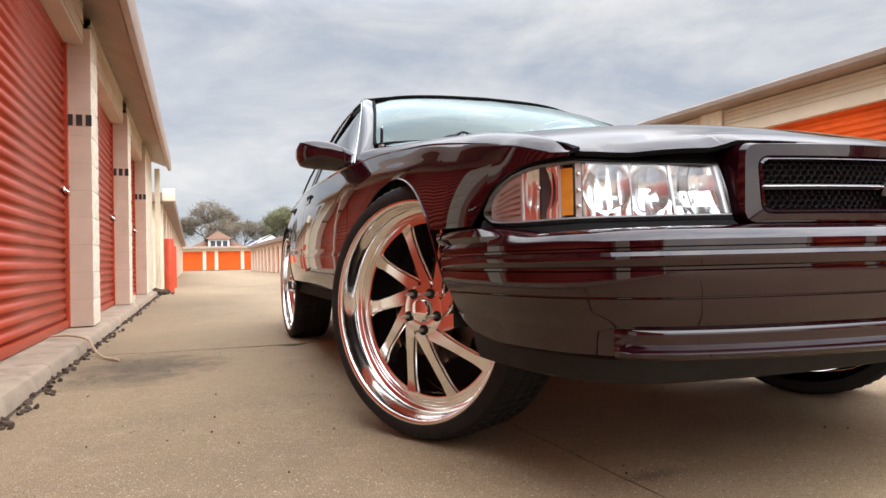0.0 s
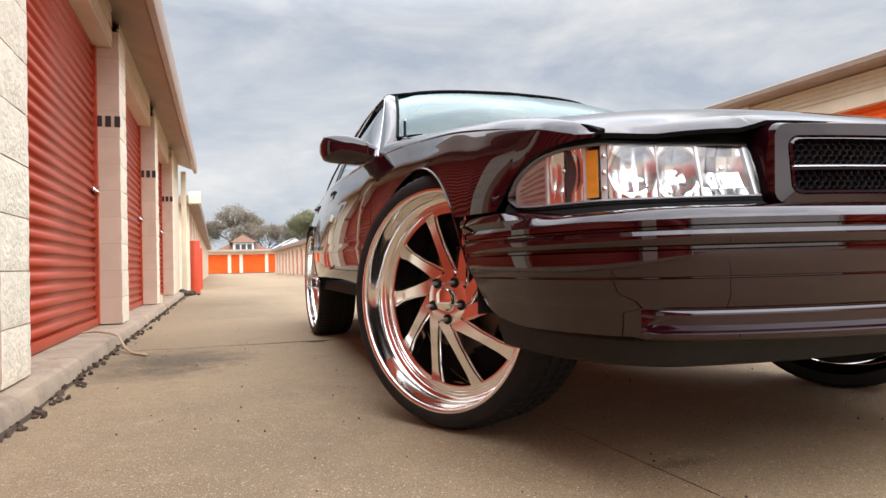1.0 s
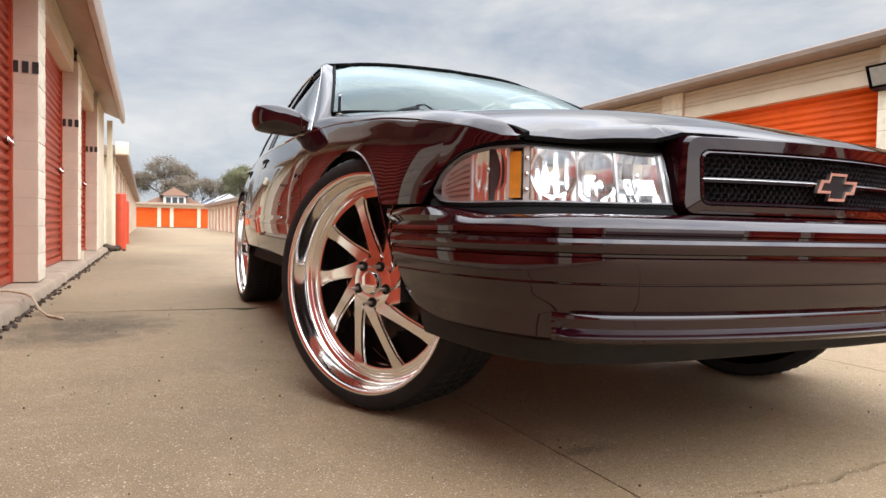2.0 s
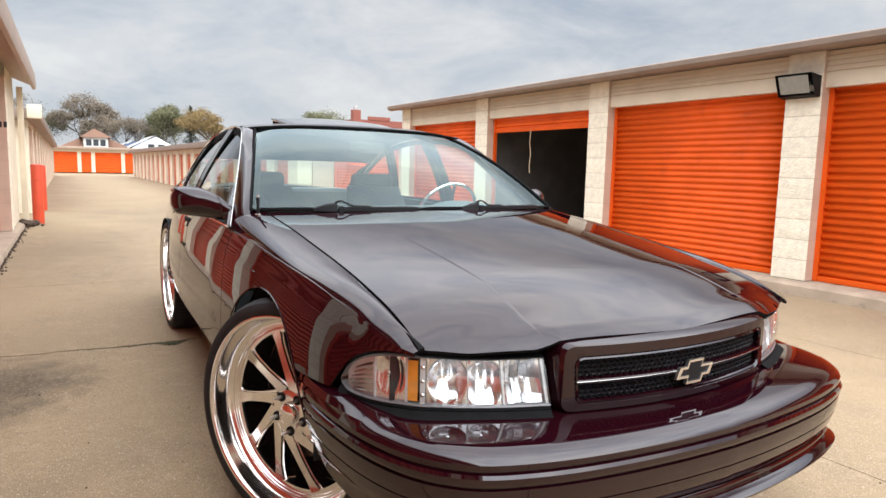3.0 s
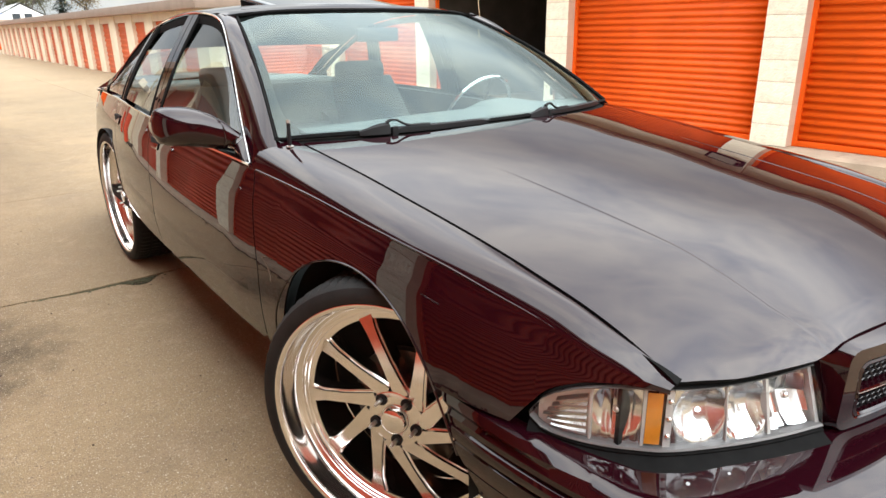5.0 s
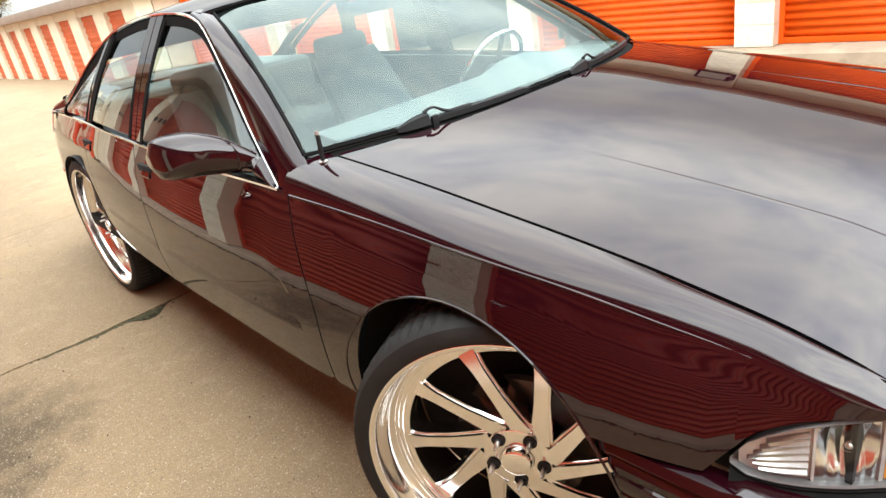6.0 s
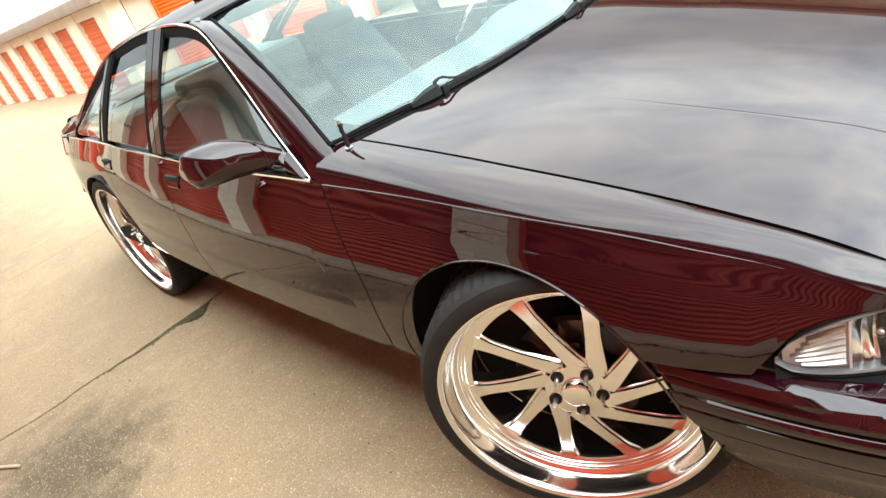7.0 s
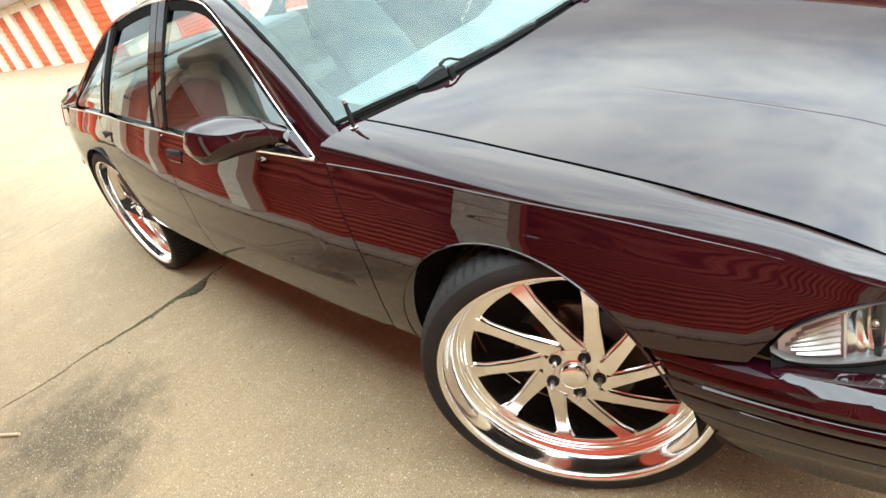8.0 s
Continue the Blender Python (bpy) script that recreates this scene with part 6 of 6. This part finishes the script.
# ---- underbody and cabin ----
part("underbody", boxed(-0.50, 0.50, -0.45, 4.2, 0.26, 0.36, bevel=0.03), VOID, car)
part("engine_bay", boxed(-0.50, 0.50, -0.60, 0.45, 0.36, 0.74, bevel=0.02), VOID, car)
part("cabin_floor", boxed(-0.86, 0.86, 0.70, 3.4, 0.36, 0.42), VOID, car)
part("boot_floor", boxed(-0.50, 0.50, 3.3, 4.25, 0.40, 0.60), VOID, car)
for s in (-1, 1):
    rows = [[(s * (side_x(y, z) - 0.05), y, z) for z in (0.47, 0.6, 0.8, BELT(y) - 0.01)] for y in spaced(0.72, 2.5, 12)]
    sheet(rows, CABIN, "door_lining", car, thick=0.01)
# dashboard
rows = []
for j in range(-14, 15):
    x = j / 14 * 0.77
    yb, zb = WS_B(abs(x))
    rows.append([(x, yb + 0.005, zb - 0.01), (x, yb + 0.12, zb - 0.015), (x, 0.92 + 0.02 * math.cos(x * 5), 1.045), (x, 1.00, 1.03 + 0.035 * math.exp(-((x - 0.38) / 0.16) ** 4)), (x, 1.08, 0.99 + 0.03 * math.exp(-((x - 0.38) / 0.16) ** 4)), (x, 1.10, 0.90), (x, 1.02, 0.65)])
sheet(rows, DASH, "dashboard", car, "grey padded dashboard", thick=0.01)


def seat(x):
    root = empty("front_seat")
    root.parent = car
    part("cushion", boxed(x - 0.26, x + 0.26, 1.35, 1.86, 0.55, 0.72, bevel=0.05, seg=3), CABIN, root)
    bm = bmesh.new()
    rows = []
    for k in range(11):
        u = k / 10
        wdt = 0.25 - 0.05 * u**2
        z = 0.64 + 0.47 * u
        y = 1.88 + 0.26 * u
        th = 0.075 * (1 - 0.4 * u)
        ring = []
        for t in range(16):
            a = 2 * math.pi * t / 16
            ca, sa = math.cos(a), math.sin(a)
            ring.append((x + wdt * (abs(ca) ** 0.5) * (1 if ca > 0 else -1), y + th * (abs(sa) ** 0.7) * (1 if sa > 0 else -1), z))
        rows.append(ring)
    vs = grid(bm, rows, loop=True)
    bm.faces.new(vs[0]), bm.faces.new(vs[-1])
    part("backrest", bm, CABIN, root)
    part("headrest", boxed(x - 0.15, x + 0.15, 2.10, 2.22, 1.085, 1.20, bevel=0.045, seg=4), CABIN, root)


seat(-0.40)
seat(0.40)
part("rear_bench", boxed(-0.68, 0.68, 2.45, 2.95, 0.50, 0.75, bevel=0.06, seg=3), CABIN, car)
part("rear_backrest", boxed(-0.68, 0.68, 2.88, 3.06, 0.70, 1.06, bevel=0.06, seg=3), CABIN, car)
part("parcel_shelf", boxed(-0.66, 0.66, 3.05, 3.5, 1.03, 1.05), DASH, car)
# steering wheel with a pale bound rim
bm = bmesh.new()
sw = Matrix.Translation((0.40, 1.15, 1.0)) @ Matrix.Rotation(radians(-62), 4, "X")
rows = []
for k in range(60):
    a = 2 * math.pi * k / 60
    rr = 0.008 + 0.003 * (k % 2)
    rows.append([sw @ Vector(((0.185 + rr * math.cos(b)) * math.cos(a), (0.185 + rr * math.cos(b)) * math.sin(a), rr * math.sin(b))) for b in (2 * math.pi * t / 8 for t in range(8))])
rows.append(rows[0])
grid(bm, rows, loop=True)
steer = part("steering_wheel", bm, CHROME, car, "steering wheel with a bright twisted rim")
bm = bmesh.new()
for a in (0.2, math.pi - 0.2, -math.pi / 2):
    tube(bm, [sw @ Vector((0.03 * math.cos(a), 0.03 * math.sin(a), -0.02)), sw @ Vector((0.18 * math.cos(a), 0.18 * math.sin(a), 0))], 0.01, 6)
tube(bm, [sw @ Vector((0, 0, 0.01)), sw @ Vector((0, 0, -0.2))], 0.04, 12)
part("spoke_hub", bm, PLASTIC, steer)
# inner mirror
part("inner_mirror", boxed(-0.11, 0.11, 1.36, 1.385, 1.325, 1.385, bevel=0.01), PLASTIC, car)


# ---- outer mirrors, handles, aerial, wipers ----
def side_mirror(s):
    root = empty("side_mirror")
    root.parent = car
    def section(x, y, z, front, hh):
        ring = []
        for t in range(24):
            a = 2 * math.pi * t / 24
            ca, sa = math.cos(a), math.sin(a)
            dy = (front if ca < 0 else 0.034) * abs(ca) ** 0.95 * (1 if ca > 0 else -1)
            ring.append((s * x, y + dy, z + hh * abs(sa) ** 0.9 * (1 if sa > 0 else -1)))
        return ring
    shape = curve([(0.0, 0.790, 0.985, 0.998, 0.090, 0.026), (0.2, 0.840, 1.040, 1.018, 0.092, 0.040), (0.38, 0.885, 1.085, 1.044, 0.096, 0.057), (0.6, 0.950, 1.122, 1.064, 0.098, 0.067), (0.8, 1.012, 1.142, 1.071, 0.092, 0.067), (0.92, 1.050, 1.150, 1.073, 0.074, 0.062), (0.98, 1.070, 1.153, 1.073, 0.048, 0.049), (1.0, 1.079, 1.154, 1.073, 0.016, 0.022)])
    for name, t0, t1, label in (("arm", 0.0, 0.395, ""), ("housing", 0.40, 1.0, "rounded body-coloured mirror housing")):
        bm = bmesh.new()
        vs = grid(bm, [section(*shape(t)) for t in spaced(t0, t1, 18)], loop=True)
        bm.faces.new(vs[0]), bm.faces.new(vs[-1])
        part(name, bm, PAINT, root, label, sharp=85)
    part("mirror_glass", boxed(min(s * 0.935, s * 1.04), max(s * 0.935, s * 1.04), 1.176, 1.184, 1.036, 1.104, bevel=0.003), CHROME, root)


side_mirror(-1)
side_mirror(1)
for s in (-1, 1):
    for y in (1.742, 2.615):
        h = empty("door_handle")
        h.parent = car
        z = 0.910 if y < 2 else 0.915
        x = side_x(y, z)
        # near-black box in place of a hollow, painting the shade behind the lever
        part("recess", boxed(min(s * (x - 0.02), s * (x + 0.001)), max(s * (x - 0.02), s * (x + 0.001)), y - 0.058, y + 0.058, z - 0.036, z + 0.034, bevel=0.004), VOID, h)
        rows = [[(s * (side_x(y + dy, z + dz) + (0.005 if dz > -0.01 else 0.001)), y + dy, z + dz) for dz in (-0.014, -0.008, 0.012, 0.030)] for dy in spaced(-0.052, 0.052, 7)]
        sheet(rows, PAINT, "lever", h, thick=0.008)
        bm = bmesh.new()
        tube(bm, [(s * (x - 0.01), y + 0.06, z - 0.055), (s * (x + 0.006), y + 0.06, z - 0.055)], 0.012, 14)
        part("lock_cylinder", bm, SATIN, h)

aerial = empty("aerial")
aerial.parent = car
bm = bmesh.new()
foot = [(-0.800, 0.690, 1.012), (-0.800, 0.690, 1.033), (-0.800, 0.690, 1.040)]
tube(bm, foot, [0.0150, 0.0125, 0.0095], 16)
# the gasket runs forward to a point
rows = [[(-0.800 + 0.014 * w * (1 - u), 0.684 - 0.075 * u, 1.026 - 0.010 * u - 0.006 * abs(w) + 0.006 * (1 - u)) for w in (-1, -0.4, 0.4, 1)] for u in spaced(0, 0.97, 6)]
grid(bm, rows)
part("base", bm, PLASTIC, aerial)
bm = bmesh.new()
tube(bm, [(-0.800, 0.690, 1.0385), (-0.800, 0.690, 1.0415), (-0.800, 0.690, 1.0430)], [0.0125, 0.0125, 0.009], 16)
part("collar", bm, SATIN, aerial)
bm = bmesh.new()
tube(bm, [(-0.800, 0.690, 1.040), (-0.799, 0.691, 1.112)], [0.0062, 0.0062], 10)
part("mast", bm, PLASTIC, aerial)
bm = bmesh.new()
tube(bm, [(-0.799, 0.691, 1.112), (-0.799, 0.691, 1.121)], [0.0066, 0.0052], 10)
part("tip", bm, SATIN, aerial)


def wiper(px, length):
    """Parked wiper: a humped pivot cover with an open loop, then arm and blade along the foot of the glass."""
    root = empty("wiper")
    root.parent = car

    def at(x, ahead, up):
        yb, zb = WS_B(abs(x))
        return Vector((x, yb - ahead, zb + up))
    # pivot cover
    bm = bmesh.new()
    rows = []
    for k in range(10):
        u = k / 9
        w_ = 0.003 + 0.013 * math.sin(math.pi * min(1, 0.08 + 0.62 * u))
        h_ = 0.008 + 0.022 * math.sin(math.pi * 0.55 * u)
        x = px - 0.042 + 0.095 * u
        rows.append([at(x, 0.006 - w_, -0.006), at(x, 0.006 - w_ * 0.7, h_ * 0.75), at(x, 0.006, h_), at(x, 0.006 + w_ * 0.7, h_ * 0.75), at(x, 0.006 + w_, -0.006)])
    vs = grid(bm, rows, loop=True)
    bm.faces.new(vs[0]), bm.faces.new(vs[-1])
    part("pivot_cover", bm, PLASTIC, root)
    bm = bmesh.new()
    box(bm, -0.011, 0.011, -0.006, 0.006, -0.03, 0.016, bevel=0.002, m=Matrix.Translation(at(px + 0.07, 0.012, 0)))
    part("bracket", bm, PLASTIC, root)
    bm = bmesh.new()
    tube(bm, [at(px + 0.045, 0.006, 0.030), at(px + 0.062, 0.006, 0.037), at(px + 0.08, 0.005, 0.036), at(px + 0.105, 0.004, 0.022), at(px + 0.125, 0.004, 0.014), at(px + 0.20, 0.003, 0.013)], [0.006, 0.0045, 0.004, 0.004, 0.005, 0.006], 7)
    part("arm", bm, PLASTIC, root)
    bm = bmesh.new()
    xs = spaced(px + 0.075, px + 0.075 + length, 14)
    rows = []
    for k, x in enumerate(xs):
        h_ = 0.010 * min(1, 0.5 + k, 0.5 + (13 - k) * 0.7)
        rows.append([at(x, 0.012, -0.006), at(x, 0.011, h_), at(x, 0.003, h_ + 0.004), at(x, -0.004, h_), at(x, -0.003, -0.002)])
    vs = grid(bm, rows, loop=True)
    bm.faces.new(vs[0]), bm.faces.new(vs[-1])
    part("blade", bm, PLASTIC, root)
    bm = bmesh.new()
    tube(bm, [at(px - 0.04 - 0.20 * u, 0.002, 0.006) for u in spaced(0, 1, 8)], 0.0045, 6)
    part("rubber_strip", bm, GAP, root)


wiper(-0.535, 0.36)
wiper(0.165, 0.44)


# ---- the cabin and tail set out to their full length; the body stands slightly askew in the lane ----
def lengthen(thing, start=0.85, stretch=0.10, lean=0.032):
    """Lengthens what lies behind start and turns it a little aside; wheels stay as they are."""
    for ob in thing.children:
        if ob.name.startswith("wheel") and ob.type == "EMPTY":
            continue
        if ob.type == "MESH":
            for v in ob.data.vertices:
                d = max(0.0, v.co.y - start)
                v.co.x += lean * d
                v.co.y += stretch * d
        lengthen(ob, start, stretch, lean)


bpy.context.view_layer.update()
lengthen(car)
